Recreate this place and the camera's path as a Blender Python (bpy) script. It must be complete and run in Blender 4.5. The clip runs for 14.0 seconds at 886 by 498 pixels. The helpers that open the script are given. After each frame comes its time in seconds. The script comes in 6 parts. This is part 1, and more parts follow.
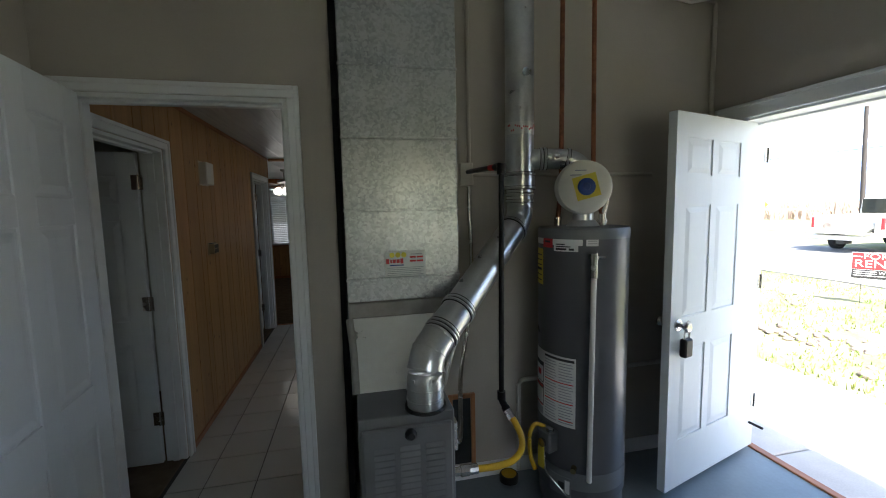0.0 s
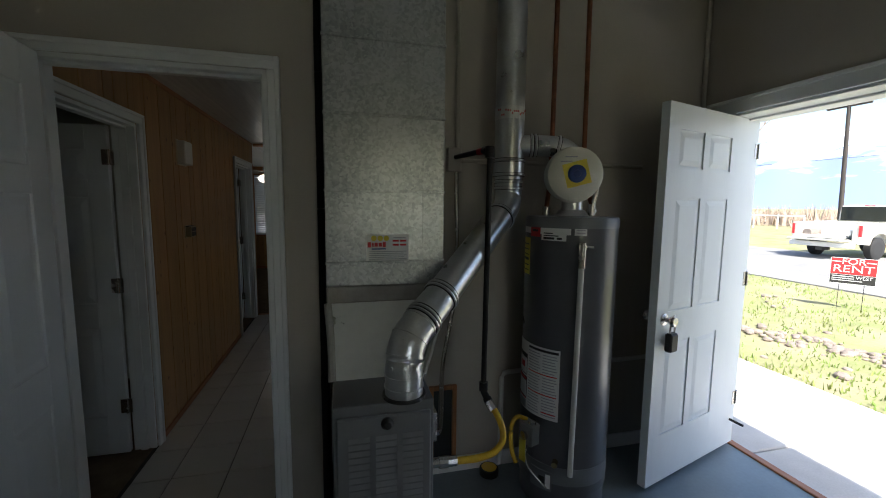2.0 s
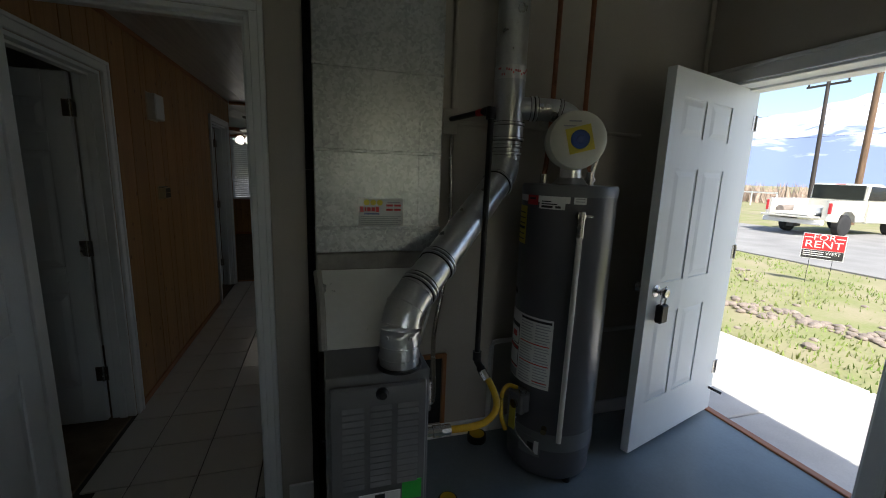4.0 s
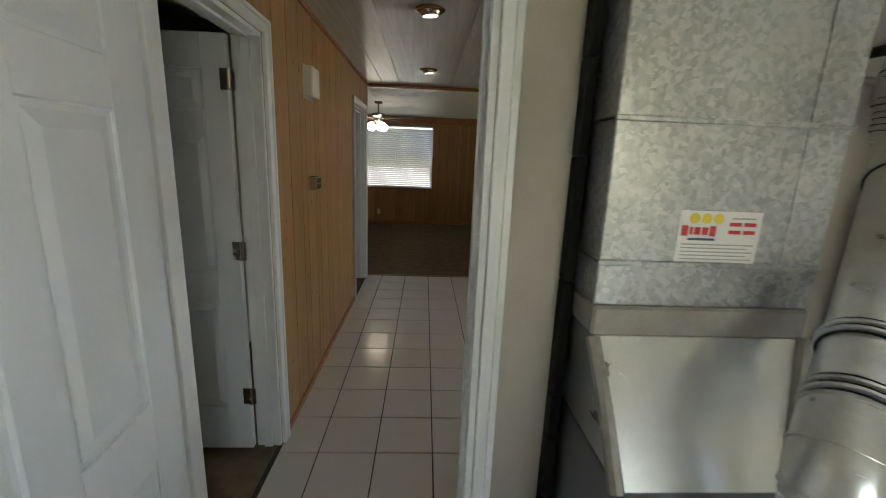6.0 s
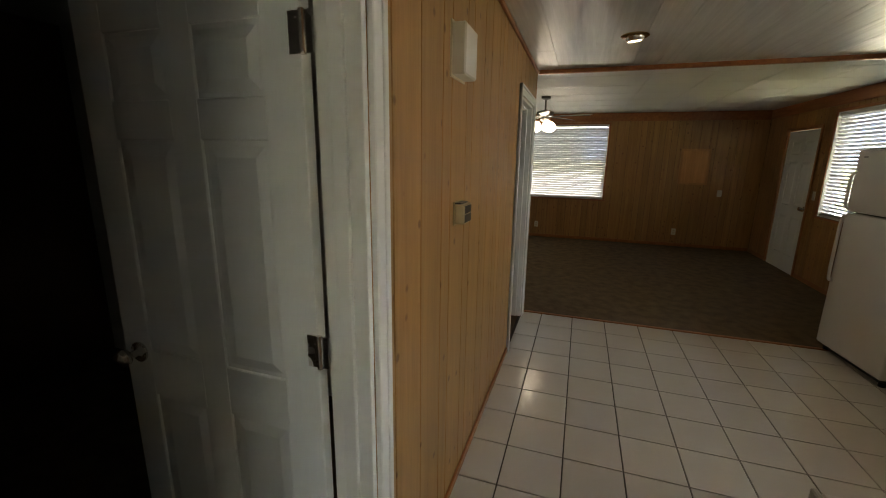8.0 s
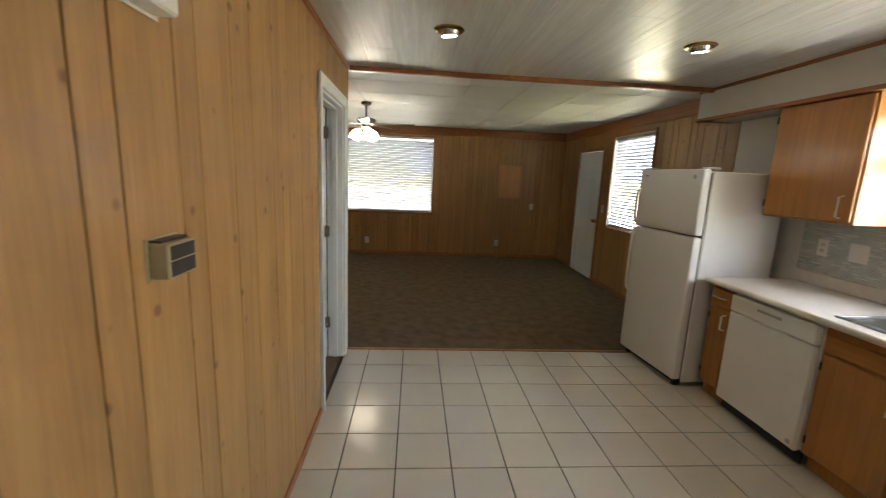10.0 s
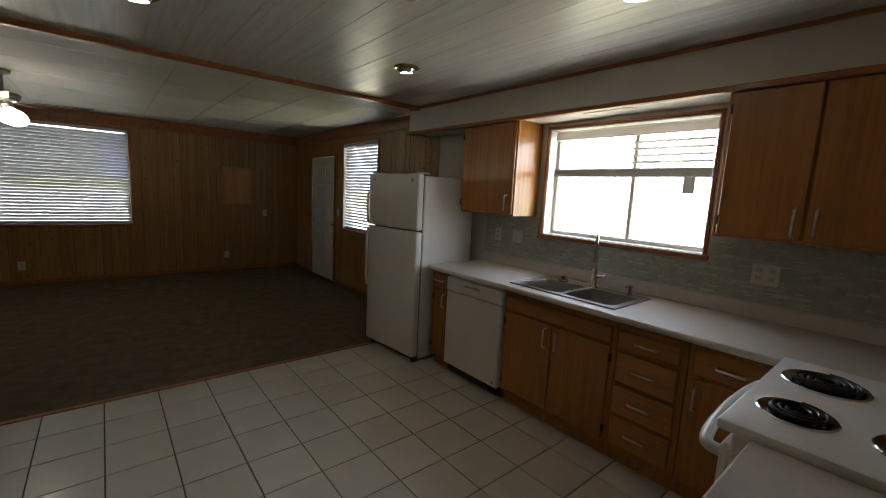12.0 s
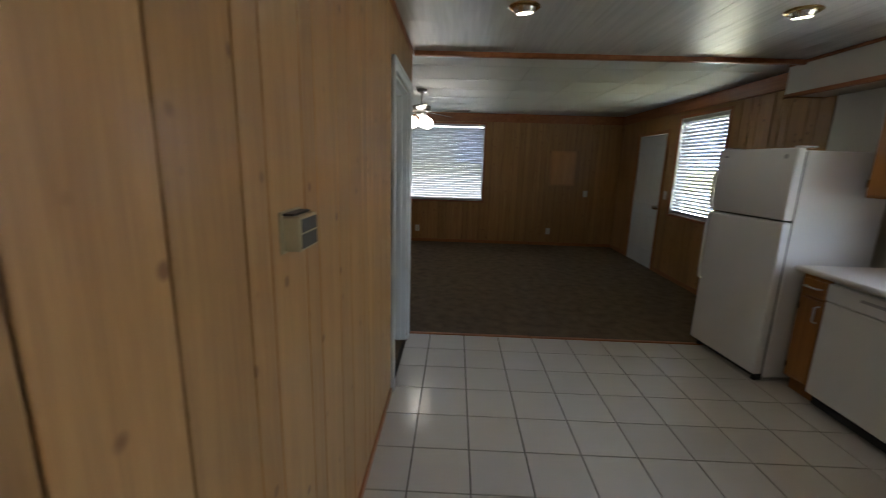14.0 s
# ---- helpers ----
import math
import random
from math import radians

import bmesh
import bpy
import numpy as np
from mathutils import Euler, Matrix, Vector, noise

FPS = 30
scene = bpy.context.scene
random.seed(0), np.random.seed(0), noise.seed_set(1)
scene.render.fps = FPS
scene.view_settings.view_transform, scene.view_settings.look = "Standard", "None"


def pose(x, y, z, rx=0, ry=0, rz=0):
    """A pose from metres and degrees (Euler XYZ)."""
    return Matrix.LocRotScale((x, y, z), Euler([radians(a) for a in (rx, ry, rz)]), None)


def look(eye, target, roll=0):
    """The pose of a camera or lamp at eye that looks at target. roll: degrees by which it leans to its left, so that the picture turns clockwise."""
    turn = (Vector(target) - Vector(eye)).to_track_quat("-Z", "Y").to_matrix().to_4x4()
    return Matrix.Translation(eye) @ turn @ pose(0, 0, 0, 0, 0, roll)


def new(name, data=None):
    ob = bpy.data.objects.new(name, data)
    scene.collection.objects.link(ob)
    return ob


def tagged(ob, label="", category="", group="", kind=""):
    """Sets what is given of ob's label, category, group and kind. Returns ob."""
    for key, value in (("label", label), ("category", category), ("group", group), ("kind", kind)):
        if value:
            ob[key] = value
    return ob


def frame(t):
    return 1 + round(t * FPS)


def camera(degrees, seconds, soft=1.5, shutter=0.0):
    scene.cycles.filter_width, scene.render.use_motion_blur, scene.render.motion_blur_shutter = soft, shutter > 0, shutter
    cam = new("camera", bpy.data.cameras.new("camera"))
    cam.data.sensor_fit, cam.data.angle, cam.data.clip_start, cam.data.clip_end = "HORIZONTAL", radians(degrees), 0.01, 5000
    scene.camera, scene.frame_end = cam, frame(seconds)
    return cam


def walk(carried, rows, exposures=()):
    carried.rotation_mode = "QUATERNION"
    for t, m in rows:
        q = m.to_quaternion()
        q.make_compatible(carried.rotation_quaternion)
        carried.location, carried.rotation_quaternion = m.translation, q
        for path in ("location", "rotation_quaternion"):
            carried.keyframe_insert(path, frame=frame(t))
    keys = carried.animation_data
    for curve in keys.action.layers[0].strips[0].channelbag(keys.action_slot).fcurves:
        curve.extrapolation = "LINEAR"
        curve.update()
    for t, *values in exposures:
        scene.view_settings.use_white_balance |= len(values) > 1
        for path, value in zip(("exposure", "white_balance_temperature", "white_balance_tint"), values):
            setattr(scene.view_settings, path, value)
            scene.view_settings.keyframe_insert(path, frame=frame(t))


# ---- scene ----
cam = camera(94.7, 14.0, soft=1.0, shutter=0.25)
EXPO = [(0, 2.2, 6200, 10), (0.5, 1.65, 6250, 10), (1.5, 1.4, 6300, 10), (2.2, 1.4, 6350, 10), (4.3, 0.9, 6450, 10), (4.6, 1.3, 6550, 10), (5.2, 2.85, 6850, 10), (5.6, 3.4, 6850, 10), (6.0, 3.65, 7000, 10), (7.2, 3.6, 7650, 10), (9.4, 4.8, 8150, 10), (10.2, 4.9, 7100, 10), (11.0, 4.25, 6900, 10), (11.5, 3.7, 7050, 10), (12.5, 3.45, 6700, 10), (13.5, 3.5, 6350, 10), (14, 3.95, 6200, 10)]
PATH = [
    (0, (1.109, -6.05, 1.607), (1.533, -4.106, 1.407), -1.2),
    (0.5, (1.13, -6.015, 1.545), (1.58, -4.077, 1.34), -0.7),
    (1, (1.138, -5.963, 1.464), (1.611, -4.03, 1.266), -0.2),
    (1.5, (1.136, -5.959, 1.47), (1.608, -4.027, 1.259), 0.2),
    (2, (1.137, -5.995, 1.551), (1.618, -4.066, 1.333), 0.6),
    (4.3, (1.074, -5.868, 1.517), (1.644, -3.989, 1.138), 2.1),
    (4.5, (1.055, -5.783, 1.501), (1.571, -3.889, 1.114), 2.3),
    (5, (0.982, -5.59, 1.484), (1.189, -3.645, 1.067), 2.1),
    (5.5, (0.836, -5.344, 1.488), (0.928, -3.392, 1.06), 2.2),
    (6, (0.692, -5.107, 1.51), (0.792, -3.157, 1.074), 2.3),
    (6.5, (0.597, -4.787, 1.51), (0.406, -2.844, 1.077), 1.0),
    (7, (0.526, -4.489, 1.52), (0.048, -2.599, 1.073), 0.5),
    (7.2, (0.508, -4.383, 1.542), (-0.065, -2.52, 1.093), 0.4),
    (9.3, (0.397, -3.597, 1.54), (-0.228, -1.746, 1.113), 1.1),
    (9.5, (0.448, -3.52, 1.552), (0.079, -1.598, 1.14), 1.5),
    (10, (0.536, -3.388, 1.529), (0.682, -1.426, 1.169), 2.5),
    (10.5, (0.567, -3.364, 1.512), (1.186, -1.489, 1.194), 2.7),
    (11, (0.576, -3.389, 1.493), (1.626, -1.708, 1.224), 2.8),
    (11.5, (0.577, -3.406, 1.491), (1.865, -1.899, 1.227), 2.7),
    (12, (0.536, -3.374, 1.493), (1.808, -1.855, 1.223), 2.9),
    (12.5, (0.494, -3.332, 1.505), (1.584, -1.684, 1.198), 2.9),
    (13, (0.466, -3.329, 1.508), (1.289, -1.539, 1.166), 2.8),
    (13.5, (0.448, -3.33, 1.486), (0.902, -1.42, 1.107), 2.7),
    (14, (0.358, -3.379, 1.485), (0.308, -1.423, 1.07), 1.7),
]
walk(cam, [(t, look(eye, target, roll)) for t, eye, target, roll in PATH], EXPO)

# ---- world, sun, exposure ----
world = bpy.data.worlds.new("sky_world")
world.use_nodes = True
scene.world = world
_n = world.node_tree.nodes
_sky = _n.new("ShaderNodeTexSky")
_sky.sky_type = "NISHITA"
_sky.sun_disc = False
_sky.sun_elevation = radians(48)
_sky.sun_rotation = radians(188)
_sky.dust_density = 2.0
_bg = _n["Background"]
_bg.inputs["Strength"].default_value = 0.15
world.node_tree.links.new(_sky.outputs[0], _bg.inputs["Color"])
sun_data = bpy.data.lights.new("sun", "SUN")
sun_data.energy, sun_data.angle, sun_data.color = 5.0, radians(0.6), (1.0, 0.95, 0.87)
sun = new("sun", sun_data)
sun.matrix_world = look((0, 0, 20), (0.13, 0.86, 18.95))

window_light = bpy.data.lights.new("kitchen_window_skylight", "AREA")
window_light.shape, window_light.size, window_light.size_y = "RECTANGLE", 1.2, 0.84
window_light.energy, window_light.color = 0.65, (0.95, 0.98, 1.0)
new("kitchen_window_skylight", window_light).matrix_world = look((3.53, -1.905, 1.62), (0, -1.905, 1.62))

# ---- materials ----
MATS = {}


def mat(name, color, rough=0.5, metal=0.0, vary=0.12, scale=6.0, fine=80.0, bump=0.05, stretch=(1, 1, 1), tint=None, emit=0.0, coat=0.0, rand=0.0, spec=0.5):
    """A Principled material: base colour varied at two scales, fine relief, a little variation from object to object."""
    m = bpy.data.materials.new(name)
    m.use_nodes = True
    nt = m.node_tree
    n, l = nt.nodes, nt.links
    b = n["Principled BSDF"]
    tc, mp = n.new("ShaderNodeTexCoord"), n.new("ShaderNodeMapping")
    mp.inputs["Scale"].default_value = stretch
    l.new(tc.outputs["Object"], mp.inputs["Vector"])
    big, small = n.new("ShaderNodeTexNoise"), n.new("ShaderNodeTexNoise")
    big.inputs["Scale"].default_value, small.inputs["Scale"].default_value = scale, fine
    big.inputs["Detail"].default_value = 5.0
    l.new(mp.outputs[0], big.inputs["Vector"])
    l.new(mp.outputs[0], small.inputs["Vector"])
    add = n.new("ShaderNodeMath")
    add.operation = "MULTIPLY_ADD"
    add.inputs[1].default_value = 0.35
    l.new(small.outputs[0], add.inputs[0])
    l.new(big.outputs[0], add.inputs[2])
    ramp = n.new("ShaderNodeValToRGB")
    other = tint or tuple(c * (1 - vary * 2) for c in color)
    ramp.color_ramp.elements[0].position, ramp.color_ramp.elements[1].position = 0.42, 0.92
    ramp.color_ramp.elements[0].color = (*other, 1)
    ramp.color_ramp.elements[1].color = (*color, 1)
    l.new(add.outputs[0], ramp.inputs[0])
    out = ramp.outputs[0]
    if rand:
        info, hsv, mr = n.new("ShaderNodeObjectInfo"), n.new("ShaderNodeHueSaturation"), n.new("ShaderNodeMapRange")
        mr.inputs["To Min"].default_value, mr.inputs["To Max"].default_value = 1 - rand, 1 + rand
        l.new(info.outputs["Random"], mr.inputs["Value"])
        l.new(mr.outputs[0], hsv.inputs["Value"])
        l.new(out, hsv.inputs["Color"])
        out = hsv.outputs[0]
    l.new(out, b.inputs["Base Color"])
    rr = n.new("ShaderNodeMapRange")
    rr.inputs["To Min"].default_value, rr.inputs["To Max"].default_value = max(0.02, rough - 0.08), min(1, rough + 0.08)
    l.new(big.outputs[0], rr.inputs["Value"])
    l.new(rr.outputs[0], b.inputs["Roughness"])
    b.inputs["Metallic"].default_value = metal
    b.inputs["Specular IOR Level"].default_value = spec
    b.inputs["Coat Weight"].default_value = coat
    if bump:
        bp = n.new("ShaderNodeBump")
        bp.inputs["Strength"].default_value, bp.inputs["Distance"].default_value = bump, 0.01
        l.new(add.outputs[0], bp.inputs["Height"])
        l.new(bp.outputs[0], b.inputs["Normal"])
    if emit:
        b.inputs["Emission Color"].default_value = (*color, 1)
        b.inputs["Emission Strength"].default_value = emit
    MATS[name] = m
    return m


def wood(name, light, dark, axis="Z", rough=0.4, knots=0.0, rand=0.1, coat=0.0, grain=1.0, knotcol=(0.2, 0.085, 0.027)):
    """Wood with grain along one axis and, if wanted, round knots; each board shifted by its object's random number."""
    m = bpy.data.materials.new(name)
    m.use_nodes = True
    nt = m.node_tree
    n, l = nt.nodes, nt.links
    b = n["Principled BSDF"]
    tc, info = n.new("ShaderNodeTexCoord"), n.new("ShaderNodeObjectInfo")
    off = n.new("ShaderNodeVectorMath")
    off.operation = "MULTIPLY_ADD"
    comb = n.new("ShaderNodeCombineXYZ")
    for i in range(3):
        l.new(info.outputs["Random"], comb.inputs[i])
    off.inputs[1].default_value = (13.0, 9.0, 17.0)
    l.new(comb.outputs[0], off.inputs[0])
    l.new(tc.outputs["Object"], off.inputs[2])
    mp = n.new("ShaderNodeMapping")
    s = [22 * grain] * 3
    s["XYZ".index(axis)] = 1.3
    mp.inputs["Scale"].default_value = s
    l.new(off.outputs[0], mp.inputs["Vector"])
    big, fine = n.new("ShaderNodeTexNoise"), n.new("ShaderNodeTexNoise")
    big.inputs["Scale"].default_value, big.inputs["Detail"].default_value, big.inputs["Distortion"].default_value = 1.0, 4, 0.6
    fine.inputs["Scale"].default_value, fine.inputs["Detail"].default_value = 6.0, 3
    l.new(mp.outputs[0], big.inputs["Vector"])
    l.new(mp.outputs[0], fine.inputs["Vector"])
    add = n.new("ShaderNodeMath")
    add.operation = "MULTIPLY_ADD"
    add.inputs[1].default_value = 0.45
    l.new(fine.outputs[0], add.inputs[0])
    l.new(big.outputs[0], add.inputs[2])
    ramp = n.new("ShaderNodeValToRGB")
    ramp.color_ramp.elements[0].position, ramp.color_ramp.elements[1].position = 0.45, 0.95
    ramp.color_ramp.elements[0].color, ramp.color_ramp.elements[1].color = (*light, 1), (*dark, 1)
    l.new(add.outputs[0], ramp.inputs[0])
    out = ramp.outputs[0]
    if knots:
        vm = n.new("ShaderNodeMapping")
        ks = [7.0] * 3
        ks["XYZ".index(axis)] = 6.5
        vm.inputs["Scale"].default_value = ks
        l.new(off.outputs[0], vm.inputs["Vector"])
        vo = n.new("ShaderNodeTexVoronoi")
        vo.inputs["Scale"].default_value = knots
        l.new(vm.outputs[0], vo.inputs["Vector"])
        kr = n.new("ShaderNodeValToRGB")
        kr.color_ramp.elements[0].position, kr.color_ramp.elements[1].position = 0.075, 0.15
        kr.color_ramp.elements[0].color, kr.color_ramp.elements[1].color = (1, 1, 1, 1), (0, 0, 0, 1)
        l.new(vo.outputs["Distance"], kr.inputs[0])
        mx = n.new("ShaderNodeMix")
        mx.data_type = "RGBA"
        l.new(kr.outputs[0], mx.inputs[0])
        l.new(out, mx.inputs[6])
        mx.inputs[7].default_value = (*knotcol, 1)
        out = mx.outputs[2]
    if rand:
        hsv, mr = n.new("ShaderNodeHueSaturation"), n.new("ShaderNodeMapRange")
        mr.inputs["To Min"].default_value, mr.inputs["To Max"].default_value = 1 - rand, 1 + rand
        l.new(info.outputs["Random"], mr.inputs["Value"])
        l.new(mr.outputs[0], hsv.inputs["Value"])
        l.new(out, hsv.inputs["Color"])
        out = hsv.outputs[0]
    l.new(out, b.inputs["Base Color"])
    b.inputs["Roughness"].default_value = rough
    b.inputs["Coat Weight"].default_value = coat
    b.inputs["Coat Roughness"].default_value = 0.15
    bp = n.new("ShaderNodeBump")
    bp.inputs["Strength"].default_value, bp.inputs["Distance"].default_value = 0.08, 0.004
    l.new(add.outputs[0], bp.inputs["Height"])
    l.new(bp.outputs[0], b.inputs["Normal"])
    MATS[name] = m
    return m


def spangle(name, light, dark, rough=0.38):
    """Galvanised sheet: crystal flakes of zinc in two greys."""
    m = bpy.data.materials.new(name)
    m.use_nodes = True
    n, l = m.node_tree.nodes, m.node_tree.links
    b = n["Principled BSDF"]
    tc, no, mixv = n.new("ShaderNodeTexCoord"), n.new("ShaderNodeTexNoise"), n.new("ShaderNodeVectorMath")
    no.inputs["Scale"].default_value = 60
    mixv.operation = "MULTIPLY_ADD"
    mixv.inputs[1].default_value = (0.02, 0.02, 0.02)
    l.new(tc.outputs["Object"], no.inputs["Vector"])
    l.new(no.outputs["Color"], mixv.inputs[0])
    l.new(tc.outputs["Object"], mixv.inputs[2])
    vo = n.new("ShaderNodeTexVoronoi")
    vo.inputs["Scale"].default_value = 95
    l.new(mixv.outputs[0], vo.inputs["Vector"])
    bw = n.new("ShaderNodeSeparateColor")
    l.new(vo.outputs["Color"], bw.inputs[0])
    cl = n.new("ShaderNodeTexNoise")
    cl.inputs["Scale"].default_value = 3.5
    l.new(tc.outputs["Object"], cl.inputs["Vector"])
    mul = n.new("ShaderNodeMath")
    mul.operation = "MULTIPLY_ADD"
    mul.inputs[1].default_value = 0.55
    l.new(bw.outputs[0], mul.inputs[0])
    l.new(cl.outputs[0], mul.inputs[2])
    ramp = n.new("ShaderNodeValToRGB")
    ramp.color_ramp.elements[0].position, ramp.color_ramp.elements[1].position = 0.35, 1.0
    ramp.color_ramp.elements[0].color, ramp.color_ramp.elements[1].color = (*dark, 1), (*light, 1)
    l.new(mul.outputs[0], ramp.inputs[0])
    l.new(ramp.outputs[0], b.inputs["Base Color"])
    b.inputs["Metallic"].default_value = 0.85
    rr = n.new("ShaderNodeMapRange")
    rr.inputs["To Min"].default_value, rr.inputs["To Max"].default_value = rough - 0.07, rough + 0.1
    l.new(bw.outputs[1], rr.inputs["Value"])
    l.new(rr.outputs[0], b.inputs["Roughness"])
    bp = n.new("ShaderNodeBump")
    bp.inputs["Strength"].default_value, bp.inputs["Distance"].default_value = 0.08, 0.003
    l.new(mul.outputs[0], bp.inputs["Height"])
    l.new(bp.outputs[0], b.inputs["Normal"])
    MATS[name] = m
    return m


def glass(name, tint=(0.95, 0.98, 0.97)):
    m = bpy.data.materials.new(name)
    m.use_nodes = True
    b = m.node_tree.nodes["Principled BSDF"]
    b.inputs["Base Color"].default_value = (*tint, 1)
    b.inputs["Roughness"].default_value = 0.01
    b.inputs["Transmission Weight"].default_value = 1.0
    b.inputs["IOR"].default_value = 1.1
    MATS[name] = m
    return m


M_TAN = mat("tan_wall_paint", (0.47, 0.43, 0.365), 0.65, vary=0.05, scale=2.5, fine=140, bump=0.06)
M_WHITE = mat("white_trim_paint", (0.78, 0.79, 0.78), 0.38, vary=0.03, scale=4, fine=60, bump=0.02)
M_DOOR = mat("white_door_paint", (0.76, 0.79, 0.8), 0.42, vary=0.03, scale=5, fine=90, bump=0.04, stretch=(1, 1, 0.15))
M_CREAM = mat("cream_wall_paint", (0.62, 0.6, 0.55), 0.6, vary=0.05, scale=2, fine=160, bump=0.08)
M_CEIL = wood("whitewashed_ceiling", (0.6, 0.59, 0.57), (0.45, 0.44, 0.425), "Y", 0.33, rand=0.0, grain=1.6)
M_CEILT = mat("white_ceiling_tile", (0.72, 0.71, 0.69), 0.55, vary=0.06, scale=1.8, fine=120, bump=0.08)
M_PINE = wood("pine_panelling", (0.45, 0.245, 0.088), (0.32, 0.158, 0.052), "Z", 0.42, knots=1.3, rand=0.13, coat=0.15)
M_GROOVE = mat("panel_groove", (0.16, 0.075, 0.025), 0.6, vary=0.1)
M_TRIMW = wood("stained_wood_trim", (0.42, 0.16, 0.05), (0.27, 0.09, 0.028), "Y", 0.38, rand=0.05, coat=0.2)
M_TRIMZ = wood("stained_wood_upright", (0.45, 0.2, 0.07), (0.3, 0.11, 0.035), "Z", 0.38, rand=0.05, coat=0.2)
M_OAK = wood("cabinet_wood", (0.45, 0.195, 0.04), (0.31, 0.118, 0.022), "Z", 0.34, rand=0.06, coat=0.22, grain=1.5)
M_OAKH = wood("cabinet_wood_flat_grain", (0.45, 0.195, 0.04), (0.31, 0.118, 0.022), "Y", 0.34, rand=0.06, coat=0.22, grain=1.5)
M_TILE = mat("glazed_floor_tile", (0.61, 0.575, 0.52), 0.18, vary=0.03, scale=3, fine=90, bump=0.02, rand=0.035, tint=(0.585, 0.55, 0.495))
M_GROUT = mat("dark_grout", (0.075, 0.062, 0.05), 0.9, vary=0.2, scale=20)
M_CARPET = mat("brown_carpet", (0.2, 0.147, 0.095), 0.95, vary=0.22, scale=9, fine=260, bump=0.2, spec=0.1)
M_BLUE = mat("blue_grey_floor_paint", (0.235, 0.285, 0.315), 0.32, vary=0.12, scale=3, fine=50, bump=0.05)
M_GALV = spangle("galvanised_duct", (0.52, 0.54, 0.54), (0.3, 0.315, 0.32), 0.36)
M_FLUE = mat("galvanised_flue", (0.74, 0.75, 0.75), 0.3, metal=0.95, vary=0.12, scale=9, fine=90, bump=0.03)
M_FOIL = mat("aluminium_foil_facing", (0.72, 0.73, 0.7), 0.3, metal=0.75, vary=0.06, scale=8, fine=40, bump=0.12)
M_MASTIC = mat("grey_duct_mastic", (0.36, 0.34, 0.3), 0.6, vary=0.15, scale=14, fine=60, bump=0.3)
M_FURN = mat("grey_furnace_enamel", (0.18, 0.183, 0.185), 0.42, vary=0.06, scale=5, fine=90, bump=0.03)
M_CRIMPSHADE = mat("dark_crimp_shade", (0.03, 0.03, 0.03), 0.6)
M_WH = mat("grey_heater_enamel", (0.085, 0.087, 0.093), 0.3, vary=0.07, scale=4, fine=60, bump=0.02, coat=0.2)
M_WHTOP = mat("grey_heater_cap", (0.16, 0.165, 0.17), 0.4, vary=0.05)
M_BLACK = mat("black_plastic", (0.015, 0.015, 0.015), 0.4, vary=0.1)
M_GAPSTRIP = mat("rough_black_strip", (0.01, 0.01, 0.01), 0.9, vary=0.2, fine=200, bump=0.4)
M_IRON = mat("black_iron_pipe", (0.028, 0.026, 0.025), 0.45, metal=0.6, vary=0.2, scale=18)
M_COPPER = mat("aged_copper", (0.42, 0.17, 0.09), 0.4, metal=0.9, vary=0.25, scale=14, fine=70, tint=(0.16, 0.07, 0.045))
M_YELLOW = mat("yellow_gas_hose", (0.75, 0.45, 0.02), 0.4, vary=0.08, scale=14)
M_YLABEL = mat("yellow_label", (0.75, 0.62, 0.05), 0.5, vary=0.05)
M_PAPER = mat("white_label_paper", (0.78, 0.78, 0.76), 0.5, vary=0.03)
M_GREYINK = mat("grey_print", (0.42, 0.42, 0.44), 0.6, vary=0.1)
M_BLACKINK = mat("black_print", (0.03, 0.03, 0.03), 0.6)
M_RED = mat("red_print", (0.6, 0.03, 0.035), 0.5, vary=0.05)
M_GREEN = mat("green_label", (0.05, 0.6, 0.08), 0.5, vary=0.05)
M_BLUEC = mat("blue_cap", (0.012, 0.06, 0.27), 0.4, vary=0.1)
M_CREAMT = mat("cream_tank_enamel", (0.72, 0.7, 0.6), 0.35, vary=0.04, scale=6, coat=0.2)
M_PVC = mat("white_plastic_pipe", (0.7, 0.69, 0.64), 0.4, vary=0.05)
M_CHROME = mat("brushed_nickel", (0.62, 0.6, 0.57), 0.25, metal=1.0, vary=0.05, scale=20)
M_PULL = mat("satin_nickel_pull", (0.8, 0.79, 0.77), 0.42, metal=0.85, vary=0.04, scale=20)
# Sink steel made darker, so the bowls' shading is in the colour.
M_BOWLSHADE = mat("shaded_bowl_steel", (0.28, 0.275, 0.265), 0.34, metal=1.0, vary=0.08, scale=5, fine=120, bump=0.02)
M_STEEL = mat("stainless_steel", (0.36, 0.355, 0.35), 0.3, metal=1.0, vary=0.06, scale=5, fine=120, bump=0.02, stretch=(1, 6, 1))
M_BRIGHT = mat("polished_chrome", (0.75, 0.75, 0.75), 0.1, metal=1.0, vary=0.03)
M_BRASS = mat("polished_brass", (0.66, 0.47, 0.2), 0.2, metal=1.0, vary=0.08)
M_APPL = mat("white_appliance_enamel", (0.76, 0.76, 0.75), 0.33, vary=0.02, scale=3, fine=160, bump=0.04)
M_GASKET = mat("grey_gasket", (0.12, 0.12, 0.12), 0.7)
M_COUNTER = mat("beige_laminate", (0.62, 0.57, 0.53), 0.32, vary=0.05, scale=20, fine=160, bump=0.01)
M_COIL = mat("black_coil_element", (0.02, 0.02, 0.022), 0.45, metal=0.4)
M_MOSA = mat("glass_mosaic", (0.5, 0.525, 0.47), 0.16, vary=0.25, scale=16, fine=70, bump=0.02, tint=(0.33, 0.36, 0.32))
